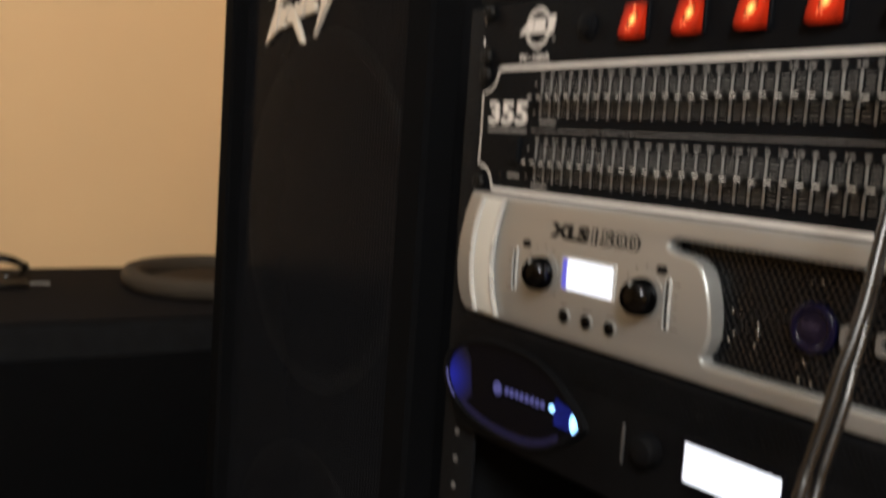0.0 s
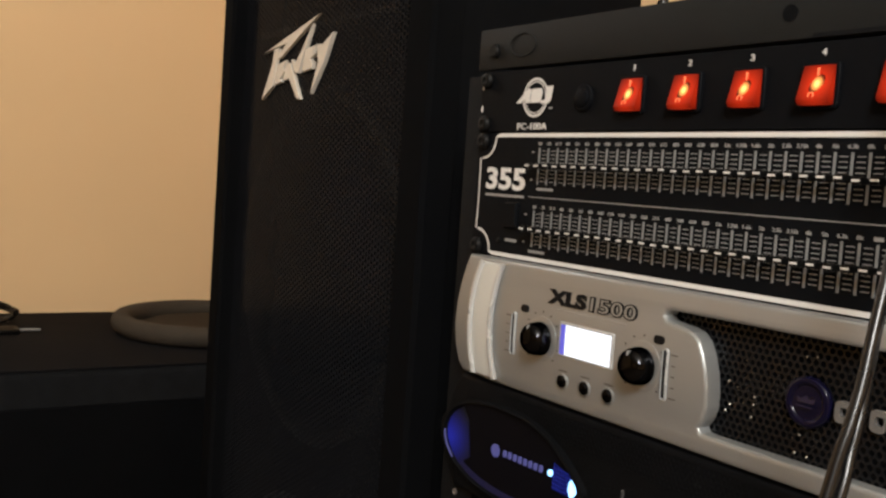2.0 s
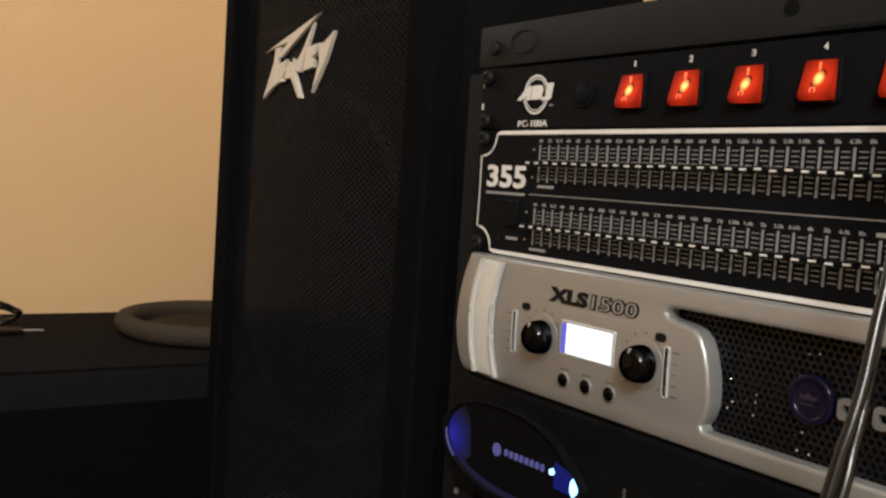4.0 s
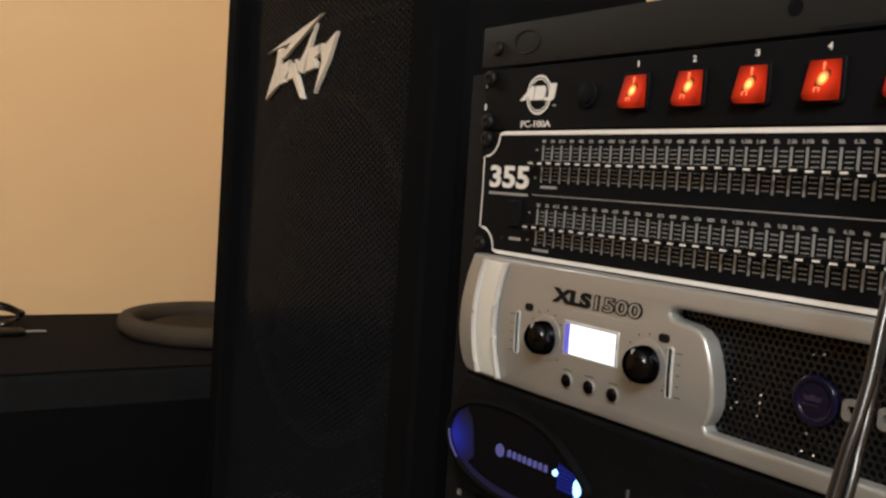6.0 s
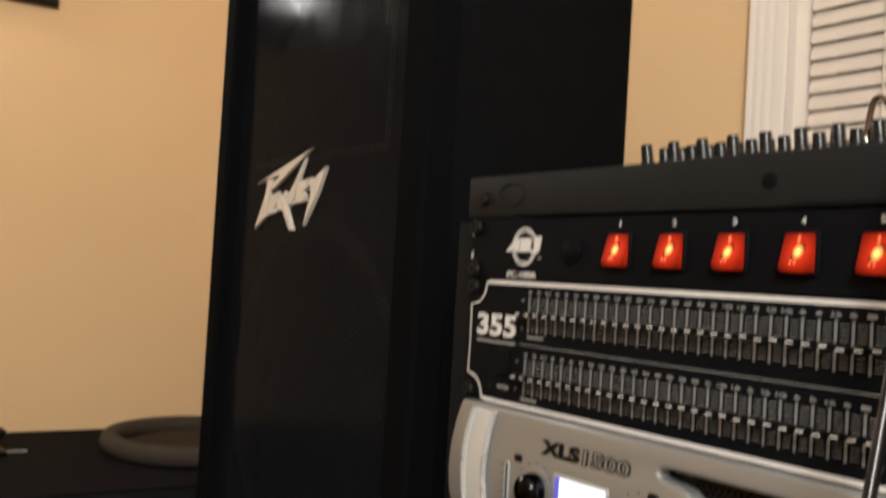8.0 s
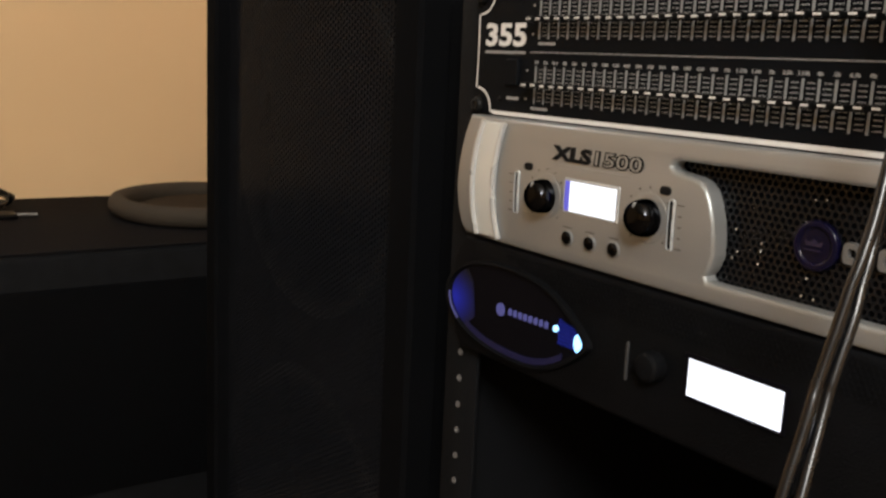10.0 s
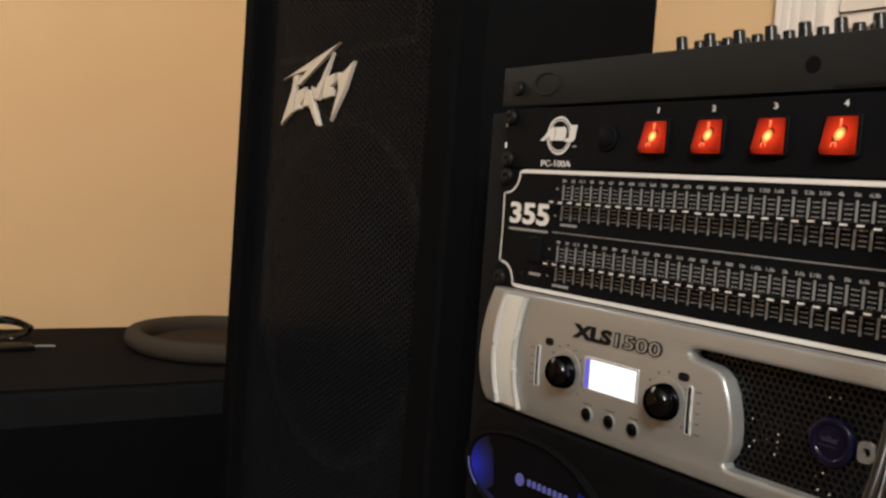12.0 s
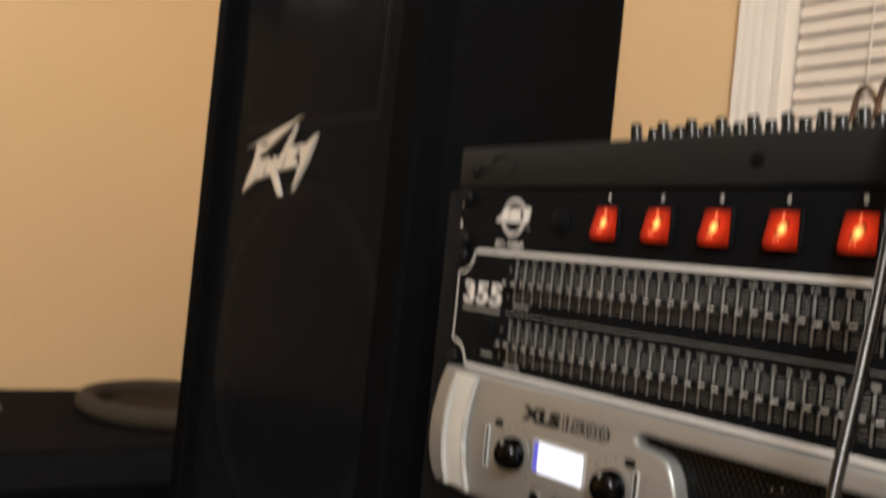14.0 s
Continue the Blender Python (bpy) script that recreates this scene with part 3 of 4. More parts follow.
# ---- power distributor, one unit high, with lit rocker switches ----
Z1, Z0 = TOP, TOP - U
power = thing("power_distributor", ((RX0 + RX1) / 2, 0.0, Z0), "black rack power strip with lit red rocker switches", "power strip")
part("front_panel", block(RX0, RX1, 0.0, 0.003, Z0 + 0.0004, Z1 - 0.0004, 0.0006, 1), M_PANEL, power)
part("chassis", block(RX0 + 0.02, RX1 - 0.02, 0.0032, 0.20, Z0 + 0.001, Z1 - 0.001), M_RACK, power)
screws(power, [(x, z) for x in (RX0 + 0.0075, RX1 - 0.0075) for z in (Z0 + 0.0065, Z1 - 0.0065)])
for z in (Z1 - 0.011, Z1 - 0.027):
    part("edge_mark", block(RX0 + 0.0005, RX0 + 0.0022, -0.0004, 0.0, z - 0.0022, z + 0.0022), M_PRINT, power)
# round mark with slanted plain bars
LX, LZ, LR = 0.0515, 0.8795, 0.0135
b = bmesh.new()
for r0, r1, da in ((LR - 0.0016, LR, 0), (LR - 0.0032, LR - 0.0024, 0)):
    n = 48
    rings = [[b.verts.new((LX + r * math.cos(2 * math.pi * k / n), -0.0004, LZ + r * math.sin(2 * math.pi * k / n))) for k in range(n)] for r in (r0, r1)]
    for k in range(n):
        b.faces.new((rings[0][k], rings[0][(k + 1) % n], rings[1][(k + 1) % n], rings[1][k]))
part("round_mark", b, M_PRINT, power, "white printed ring")
for pts in (((LX - 0.0205, LZ - 0.0035), (LX - 0.0085, LZ + 0.006), (LX - 0.005, LZ + 0.006), (LX - 0.0065, LZ - 0.0035), (LX - 0.0095, LZ - 0.0035), (LX - 0.0098, LZ - 0.001), (LX - 0.0130, LZ - 0.001), (LX - 0.0155, LZ - 0.0035)),
            ((LX - 0.0052, LZ - 0.0035), (LX - 0.0036, LZ + 0.006), (LX + 0.0058, LZ + 0.006), (LX + 0.0074, LZ + 0.003), (LX + 0.0062, LZ - 0.0015), (LX + 0.0040, LZ - 0.0035)),
            ((LX + 0.0058, LZ - 0.0042), (LX + 0.0062, LZ - 0.0020), (LX + 0.0105, LZ - 0.0018), (LX + 0.0120, LZ + 0.0072), (LX + 0.0182, LZ + 0.0072), (LX + 0.0165, LZ - 0.0020), (LX + 0.0145, LZ - 0.0042))):
    part("mark_bar", prism(pts, -0.0007, 0.0), M_PRINT, power)
part("dot_mark", block(LX + 0.0150, LX + 0.0185, -0.0004, 0, LZ - 0.0082, LZ - 0.0070), M_PRINT2, power)
part("model_name", letters("PC-100A", 0.0335, 0.0, 0.8575, 0.0046, 0.032, bold=0.012), M_PRINT, power, "white model lettering")
fuse = part("breaker_button", turned([(0.0088, 0.0), (0.0088, -0.0014), (0.0078, -0.0022), (0.0064, -0.0022), (0.0060, -0.0034), (0.0050, -0.0040), (0.0010, -0.0040)], 28, "Y", (0.1015, 0, 0.8775)), M_PANEL, power, "black round breaker button")
DX = 0.0433
for k in range(8):
    x = 0.1452 + DX * k
    sw = part("switch", prism(rounded(x - 0.0112, x + 0.0112, 0.8660, 0.8892, 0.0025, 3), -0.0022, 0.0, 0.0006, 1), M_PANEL, power, "black switch bezel")
    # rocker: the lower edge stands out, the upper is pressed in
    b = bmesh.new()
    zs, out = (0.8678, 0.8702, 0.8780, 0.8875), (-0.0064, -0.0078, -0.0046, -0.0028)
    left, right = ([b.verts.new((x + s * 0.0089, y, z)) for y, z in zip(out, zs)] for s in (-1, 1))
    base_l, base_r = ([b.verts.new((x + s * 0.0089, -0.0015, z)) for z in (zs[0], zs[-1])] for s in (-1, 1))
    for i in range(3):
        b.faces.new((left[i], right[i], right[i + 1], left[i + 1]))
    b.faces.new((base_l[0], base_r[0], right[0], left[0]))
    b.faces.new((base_l[1], left[-1], right[-1], base_r[1]))
    b.faces.new((base_l[0], *left, base_l[1]))
    b.faces.new((base_r[0], base_r[1], *right[::-1]))
    bmesh.ops.bevel(b, geom=b.edges[:], offset=0.0004, segments=1, affect="EDGES")
    rk = part("rocker", b, M_RED, sw, "glowing red rocker", smooth=0.4)
    jit = (0.0, 0.0006, -0.0004, 0.0003, -0.0002, 0.0005, 0.0, 0.0004)[k]
    core = []
    for q in range(16):
        an = 2 * math.pi * q / 16
        du, dv = 0.0036 * math.cos(an), 0.0046 * math.sin(an)
        core.append((x + 0.0007 + jit + du + 0.35 * dv, 0.8778 + jit + dv))
    b = bmesh.new()
    b.faces.new([b.verts.new((px, min(-0.0046 - (0.8780 - pz) * 0.0032 / 0.0078, -0.0046 + (pz - 0.8780) * 0.0018 / 0.0095) - 0.00025, pz)) for px, pz in core])
    part("neon_lamp", b, M_NEON, sw, "bright neon glow behind the lens")
    part("on_mark", block(x + 0.0003, x + 0.0008, -0.0046, -0.0030, 0.8822, 0.8862), M_REDMARK, sw)
    part("off_mark", turned([(0.0017, -0.0060), (0.0017, -0.0078), (0.0012, -0.0078), (0.0012, -0.0060)], 16, "Y", (x - 0.0006, 0.0004, 0.8722)), M_REDMARK, sw)
for k, word in enumerate("12345"):
    part("number", letters(word, 0.1452 + DX * k - 0.0012, 0.0, 0.8926, 0.0036, 0.0028 if k else 0.0012, bold=0.015), M_PRINT, power)

# ---- graphic equaliser, two units high ----
Z1, Z0 = TOP - U, TOP - 3 * U
eq = thing("graphic_equaliser", ((RX0 + RX1) / 2, 0.0, Z0), "black two-row graphic equaliser with white border and sliders", "equaliser")
part("front_panel", block(RX0, RX1, 0.0, 0.003, Z0 + 0.0004, Z1 - 0.0004, 0.0006, 1), M_PANEL, eq)
part("chassis", block(RX0 + 0.02, RX1 - 0.02, 0.0032, 0.20, Z0 + 0.001, Z1 - 0.001), M_RACK, eq)
screws(eq, [(x, z) for x in (RX0 + 0.0080, RX1 - 0.0080) for z in (Z0 + 0.0062, Z1 - 0.0062)])


def ribbon(points, widths, y):
    """A flat printed line along points in x and z."""
    b = bmesh.new()
    rows = []
    for i, (x, z) in enumerate(points):
        a, c = points[max(i - 1, 0)], points[min(i + 1, len(points) - 1)]
        d = Vector((c[0] - a[0], c[1] - a[1])).normalized()
        w = widths[i] / 2
        rows.append([b.verts.new((x - d.y * w, y, z + d.x * w)), b.verts.new((x + d.y * w, y, z - d.x * w))])
    for r, q in zip(rows, rows[1:]):
        b.faces.new((r[0], r[1], q[1], q[0]))
    return b


CTOP, CBOT = (RX0 + 0.0065, Z1 - 0.003), (RX0 + 0.0065, Z0 + 0.003)
pts, wid = [(RX1 - 0.02, Z1 - 0.0019)], [0.0028]
for k in range(9):
    a = radians(0 - 90 * k / 8)
    pts.append((CTOP[0] + 0.0155 * math.cos(a), CTOP[1] + 0.0155 * math.sin(a)))
    wid.append(0.0018 - 0.0004 * (k > 3))
pts[1:1] = [(CTOP[0] + 0.020, Z1 - 0.0019)]
wid[1:1] = [0.0028]
part("border", ribbon(pts, wid, -0.0003), M_PRINT, eq, "white printed border")
pts, wid = [(RX1 - 0.02, Z0 + 0.0019), (CBOT[0] + 0.020, Z0 + 0.0019)], [0.0028, 0.0028]
for k in range(9):
    a = radians(90 * k / 8)
    pts.append((CBOT[0] + 0.0155 * math.cos(a), CBOT[1] + 0.0155 * math.sin(a)))
    wid.append(0.0018)
part("border", ribbon(pts, wid, -0.0003), M_PRINT, eq, "white printed border")
part("border", ribbon([(RX0 + 0.0045, CTOP[1] - 0.0155), (RX0 + 0.0050, 0.81), (RX0 + 0.0045, CBOT[1] + 0.0155)], [0.0016, 0.0013, 0.0016], -0.0003), M_PRINT, eq)
part("model_number", letters("355", 0.0015, 0.0, 0.8147, 0.0160, 0.0455, bold=0.03), M_PRINT, eq, "large white number lettering")
part("small_print", block(0.0015, 0.0465, -0.0003, 0, 0.8098, 0.8116), M_PRINT2, eq)
part("power_switch", prism(rounded(0.0285, 0.0425, 0.788, 0.8065, 0.002, 3), -0.003, 0.0, 0.001, 1), M_PANEL, eq, "small black power switch")
part("small_print", block(0.0290, 0.0420, -0.0003, 0, 0.7785, 0.7805), M_PRINT2, eq)
part("indicator", turned([(0.0018, 0), (0.0016, -0.0012), (0.0004, -0.0016)], 12, "Y", (0.0215, 0, 0.7785)), M_SCREW, eq)
part("divider", block(0.052, RX1 - 0.022, -0.0003, 0, 0.8109, 0.8115), M_PRINT2, eq, "thin grey line")
slot_mesh = as_mesh("slot", block(-0.00062, 0.00062, -0.0006, 0.0, -0.0125, 0.0125), M_SLIT)
b = block(-0.0016, 0.0016, -0.0060, -0.0007, -0.0016, 0.0016, 0.0004, 1)
block(-0.0025, 0.0025, -0.0105, -0.0060, -0.0020, 0.0020, 0.0006, 1, bm=b)
cap_mesh = as_mesh("slider", b, M_CAP, 0.6)
dash_mesh = as_mesh("pointer", block(-0.0021, 0.0021, -0.0108, -0.0100, -0.0004, 0.0006), M_PRINT)
tick_mesh = as_mesh("scale_mark", block(-0.0024, 0.0024, -0.0003, 0.0, -0.00022, 0.00022), M_PRINT2)
freq = "20 25 31.5 40 50 63 80 100 125 160 200 250 315 400 500 630 800 1k 1.25k 1.6k 2k 2.5k 3.15k 4k 5k 6.3k 8k".split()
rnd = random.Random(7)
for r, (zc, zl) in enumerate(((0.8325, 0.8468), (0.7895, 0.8035))):
    for k in range(31):
        x = 0.0604 - 0.0012 * r + 0.00943 * k
        slot = piece("slot", slot_mesh, eq, (x, 0, zc))
        dz = rnd.uniform(-0.0004, 0.0004) + (-0.0012 if (r, k) in ((0, 26), (0, 27)) else 0)
        cap = piece("slider", cap_mesh, eq, (x, 0, zc + dz))
        dash = piece("pointer", dash_mesh, eq, (x, 0, zc + dz))
        for q in range(-4, 5):
            if q:
                piece("scale_mark", tick_mesh, eq, (x + 0.00472, 0, zc + 0.0026 * q))
        wide = 0.0020 + 0.0010 * len(freq[k]) if k < 27 else 0.005
        if k < 27:
            part("frequency", letters(freq[k], x - wide / 2, 0.0, zl, 0.0021, wide, bold=0.02), M_PRINT2, eq)
        else:
            part("frequency", block(x - wide / 2, x + wide / 2, -0.0003, 0, zl, zl + 0.002), M_PRINT2, eq)
    part("small_print", block(0.0600 - 0.004 * r, 0.0770 - 0.004 * r, -0.0003, 0, zc - 0.0165, zc - 0.0147), M_PRINT2, eq)
    for z in (zc + 0.0095, zc, zc - 0.0095):
        part("scale_print", block(0.0525 - 0.0035 * r, 0.0545 - 0.0035 * r, -0.0003, 0, z - 0.0006, z + 0.0006), M_PRINT2, eq)

# ---- silver amplifier, two units high ----
Z1, Z0 = TOP - 3 * U, TOP - 5 * U
amp = thing("power_amplifier", ((RX0 + RX1) / 2, 0.0, Z0), "silver power amplifier with two knobs and a lit display", "amplifier")
FY = -0.0110
left_edge = [(-0.0020, Z1 - 0.0006), (-0.0068, Z1 - 0.016), (-0.0105, Z1 - 0.036), (-0.0118, Z1 - 0.054), (-0.0105, Z0 + 0.020), (-0.0070, Z0 + 0.008), (-0.0015, Z0 + 0.0015)]
cut = [(RX1 - 0.02, 0.6900), (0.2310, 0.6900), (0.2262, 0.6905), (0.2246, 0.6932), (0.2280, 0.6980), (0.2302, 0.7050), (0.2300, 0.7150), (0.2284, 0.7240), (0.2256, 0.7328), (0.2218, 0.7400), (0.2172, 0.7440), (0.2110, 0.7460), (0.2020, 0.7470), (0.1965, 0.7480), (0.1945, 0.7505), (0.1958, 0.7530), (0.1990, 0.7540), (RX1 - 0.02, 0.7540)]
# right end closed by an upright
shape = left_edge + [(0.040, Z0 + 0.0005), (RX1 - 0.02, Z0 + 0.0005)] + cut + [(RX1 - 0.02, Z1 - 0.0006)]
BOW = 0.0034


def bowed(name, bm, *rest, **more):
    """A part of the face, which curves back towards its upper and lower edges."""
    low, high = min(v.co.z for v in bm.verts), max(v.co.z for v in bm.verts)
    for k in range(1, 16):
        z = Z0 + (Z1 - Z0) * k / 16
        if high - low > 0.012 and low < z < high:
            bmesh.ops.bisect_plane(bm, geom=bm.verts[:] + bm.edges[:] + bm.faces[:], plane_co=(0, 0, z), plane_no=(0, 0, 1))
    for v in bm.verts:
        if v.co.y < -0.002:
            v.co.y = min(v.co.y + BOW * (2 * (v.co.z - (Z0 + Z1) / 2) / (Z1 - Z0)) ** 2, -0.0015)
    return part(name, bm, *rest, **more)


b = prism(shape, FY, 0.0005, 0.0030, 4)
face = bowed("face", b, M_SILVER, amp, "silver moulded face with a cut-out", smooth=0.9)
part("end_cap", prism([(RX1 - 0.0198, Z0 + 0.0005), (RX1 + 0.002, Z0 + 0.006), (RX1 + 0.008, (Z0 + Z1) / 2), (RX1 + 0.002, Z1 - 0.006), (RX1 - 0.0198, Z1 - 0.0006)], FY, 0.0005, 0.0026, 4), M_SILVER, amp)
strip = [(0.0165, Z1 - 0.0040), (0.0118, Z1 - 0.022), (0.0098, Z1 - 0.045), (0.0108, Z0 + 0.022), (0.0145, Z0 + 0.0035), (0.0415, Z0 + 0.0035), (0.0375, Z0 + 0.022), (0.0360, Z1 - 0.045), (0.0380, Z1 - 0.022), (0.0420, Z1 - 0.0040)]
grip = bowed("grip_strip", prism(strip, FY - 0.0016, FY + 0.001, 0.0012, 3), M_STRIP, amp, "raised upright strip with bright edges", smooth=0.35)
for edge_line in (strip[:5], strip[5:]):
    shift = 0.0011 if edge_line[0][0] < 0.03 else -0.0011
    bowed("edge_bead", tube([(x + shift, FY - 0.0016, z) for x, z in edge_line], 0.0023, 10), M_SILVER2, grip, "bright bead")
part("chassis", block(RX0 + 0.02, RX1 - 0.02, 0.012, 0.28, Z0 + 0.001, Z1 - 0.001), M_BLACK, amp)
verts, faces = honeycomb(0.190, RX1 - 0.022, 0.6900, 0.7560, 0.0042, 0.0013, 0.0008, 0.0016)
sheet("vent_grille", verts, faces, M_VENT, amp, "black honeycomb vent grille")
rnd = random.Random(11)
# Chrome bits strewn at random behind the vent, added for its sparkle.
glint = as_mesh("sparkle_bit", turned([(0.0012, 0.0100), (0.0012, 0.0042), (0.0009, 0.0034), (0.0003, 0.0030)], 8, "Y"), M_CHROME, 0.9)
for k in range(14):
    piece("sparkle_bit", glint, amp, (rnd.uniform(0.236, 0.31), 0, rnd.uniform(0.697, 0.742)))
bowed("model_name", letters("XLS", 0.0928, FY, 0.7432, 0.0098, 0.0372, bold=0.055, depth=0.0006), M_DARKPRINT, amp, "dark bold model lettering")
out = bowed("model_number", letters("1500", 0.1326, FY, 0.7432, 0.0098, 0.0415, bold=0.060, depth=0.0006), M_DARKPRINT, amp, "outlined model number")
bowed("number_face", letters("1500", 0.1326, FY - 0.0004, 0.7432, 0.0098, 0.0415, bold=-0.004, depth=0.0004, box=0.060), M_SILVER, out)
bowed("small_print", block(0.098, 0.166, FY - 0.0003, FY, 0.7398, 0.7406), M_PRINT2, amp)
for x in (0.0708, 0.1932):
    bowed("indicator", prism(rounded(x - 0.0042, x + 0.0042, 0.7338, 0.7388, 0.0024, 4), FY - 0.0009, FY, 0.0004, 1), M_DARKPRINT, amp, "small dark oval indicator")
for x, side in ((0.0600, -1), (0.1993, 1)):
    b = bmesh.new()
    outer, inner = rounded(x - 0.0023, x + 0.0023, 0.7025, 0.7325, 0.0022, 5), rounded(x - 0.0016, x + 0.0016, 0.7034, 0.7316, 0.0015, 5)
    loops = [[b.verts.new((px, y, pz)) for px, pz in pts] for pts, y in ((outer, FY), (outer, FY - 0.0012), (inner, FY - 0.0014), (inner, FY - 0.0001))]
    for r, q in zip(loops, loops[1:]):
        for i in range(len(r)):
            b.faces.new((r[i], r[(i + 1) % len(r)], q[(i + 1) % len(r)], q[i]))
    slot = bowed("level_slot", b, M_SILVER2, amp, "rounded level meter slot", smooth=0.8)
    bowed("slot_floor", block(x - 0.0016, x + 0.0016, FY - 0.0003, FY - 0.0001, 0.7035, 0.7315), M_DARKPRINT, slot)
    for k in range(5):
        z = 0.7295 - 0.0062 * k
        xa = x + side * 0.0062
        bowed("scale_print", block(xa - 0.0026 * (1 if k in (0, 4) else 0.5), xa + 0.0026 * (1 if k in (0, 4) else 0.5), FY - 0.0003, FY, z - 0.00035, z + 0.00035), M_GREYINK, amp)
for x in (0.0900, 0.1815):
    z = 0.7190
    b = bmesh.new()
    bowed("knob_seat", turned([(0.0150, FY), (0.0150, FY - 0.0005), (0.0138, FY - 0.0008), (0.010, FY - 0.0008)], 36, "Y", (x, 0, z)), M_SILVER, amp)
    kn = bowed("knob", turned([(0.0110, FY - 0.0009), (0.0112, FY - 0.0030), (0.0106, FY - 0.0075), (0.0096, FY - 0.0102), (0.0077, FY - 0.0121), (0.0047, FY - 0.0132), (0.0010, FY - 0.0135)], 40, "Y", (x, 0, z)), M_KNOB, amp, "glossy black domed knob", smooth=1.2)
    bowed("pointer", block(x - 0.0004, x + 0.0004, FY - 0.0128, FY - 0.0098, z + 0.0066, z + 0.0094), M_PRINT2, kn)
    for k in range(11):
        a = radians(225 - 27 * k)
        cx, cz = x + 0.0178 * math.cos(a), z + 0.0178 * math.sin(a)
        bowed("dial_mark", block(cx - 0.0005, cx + 0.0005, FY - 0.0002, FY, cz - 0.0005, cz + 0.0005), M_DARKPRINT, amp)
lcd = bowed("display", prism(rounded(0.1076, 0.1578, 0.7112, 0.7336, 0.0012, 3), FY - 0.0008, FY, 0.0005, 1), M_SILVER2, amp, "raised display bezel")
bowed("screen", block(0.1146, 0.1556, FY - 0.0012, FY - 0.0006, 0.7128, 0.7318), M_LCD, lcd, "glowing white screen")
bowed("screen_edge", block(0.1098, 0.1144, FY - 0.0011, FY - 0.0006, 0.7128, 0.7318), M_LCDEDGE, lcd, "violet backlight edge")
for x in (0.1130, 0.1340, 0.1550):
    bt = bowed("button", turned([(0.0052, FY), (0.0052, FY - 0.0010), (0.0046, FY - 0.0014), (0.0041, FY - 0.0004)], 24, "Y", (x, 0, 0.6951)), M_SILVER, amp, "silver ring round a button")
    bowed("button_cap", turned([(0.0040, FY - 0.0002), (0.0040, FY - 0.0018), (0.0032, FY - 0.0026), (0.0006, FY - 0.0028)], 20, "Y", (x, 0, 0.6951)), M_KNOB, bt, "black button")
    bowed("small_print", block(x - 0.0040, x + 0.0040, FY - 0.0002, FY, 0.7016, 0.7024), M_GREYINK, amp)
# round blue badge on the vent, with plain shapes beside it
bd = part("badge", turned([(0.0128, 0.0006), (0.0130, -0.0016), (0.0122, -0.0028), (0.0104, -0.0032), (0.0093, -0.0026), (0.0086, -0.0018), (0.0010, -0.0018)], 40, "Y", (0.2856, 0, 0.7208)), M_BADGE, amp, "translucent blue round badge", smooth=0.8)
part("badge_mark", prism([(0.2795, 0.7235), (0.2825, 0.7225), (0.2850, 0.7245), (0.2875, 0.7225), (0.2905, 0.7235), (0.2895, 0.7205), (0.2805, 0.7205)], -0.0024, -0.0018), M_BADGE2, bd)
part("badge_mark", block(0.2800, 0.2900, -0.0040, -0.0034, 0.7185, 0.7193), M_BADGE2, bd)
for k in range(5):
    x = 0.3052 + 0.0185 * k
    b = bmesh.new()
    outer, inner = rounded(x - 0.0040, x + 0.0040, 0.7152, 0.7258, 0.0026, 5), rounded(x - 0.0014, x + 0.0030, 0.7185, 0.7228, 0.0014, 5)
    loops = [[b.verts.new((px, y, pz)) for px, pz in pts] for pts, y in ((outer, 0.0006), (outer, -0.0024), (inner, -0.0024), (inner, 0.0006))]
    for r, q in zip(loops, loops[1:]):
        for i in range(len(r)):
            b.faces.new((r[i], r[(i + 1) % len(r)], q[(i + 1) % len(r)], q[i]))
    part("badge_bar", b, M_SHEENBAR, amp, "pale rounded shape on the vent")
# Chrome domes set on the vent to stand in for its bright glints.
vent_glint_mesh = as_mesh("vent_glint", turned([(0.0008, 0.0009), (0.0008, -0.0002), (0.0006, -0.0007), (0.0003, -0.0009), (0.0001, -0.0010)], 12, "Y"), M_CHROME, 1.2)
for x, z in ((0.236, 0.721), (0.235, 0.705), (0.238, 0.709), (0.253, 0.716), (0.252, 0.705), (0.253, 0.712), (0.282, 0.743), (0.288, 0.744), (0.282, 0.7035), (0.287, 0.6935), (0.280, 0.6940)):
    piece("vent_glint", vent_glint_mesh, amp, (x, 0, z))

# ---- black amplifier below, with a blue-lit oval ----
Z1, Z0 = TOP - 5 * U, TOP - 7 * U
amp2 = thing("power_amplifier", ((RX0 + RX1) / 2, 0.0, Z0), "black power amplifier with blue-lit oval and white display", "amplifier")
face2 = [(-0.004, Z1 - 0.0010), (-0.017, Z1 - 0.018), (-0.0215, Z1 - 0.040), (-0.0205, Z0 + 0.040), (-0.0150, Z0 + 0.016), (-0.004, Z0 + 0.002), (RX1, Z0 + 0.002), (RX1 + 0.008, (Z0 + Z1) / 2), (RX1, Z1 - 0.001)]
part("face", prism(face2, -0.0060, 0.0005, 0.0030, 3), M_FACE, amp2, "black moulded face", smooth=0.9)
part("chassis", block(RX0 + 0.02, RX1 - 0.02, 0.012, 0.30, Z0 + 0.001, Z1 - 0.001), M_BLACK, amp2)


verts, faces = honeycomb(0.050, RX1 - 0.012, Z1 - 0.0260, Z1 - 0.0045, 0.0036, 0.0011, -0.0064, 0.0006, lambda x, z: z > Z1 - 0.0060 - 0.30 * (x - 0.045) and z > Z1 - 0.0245)
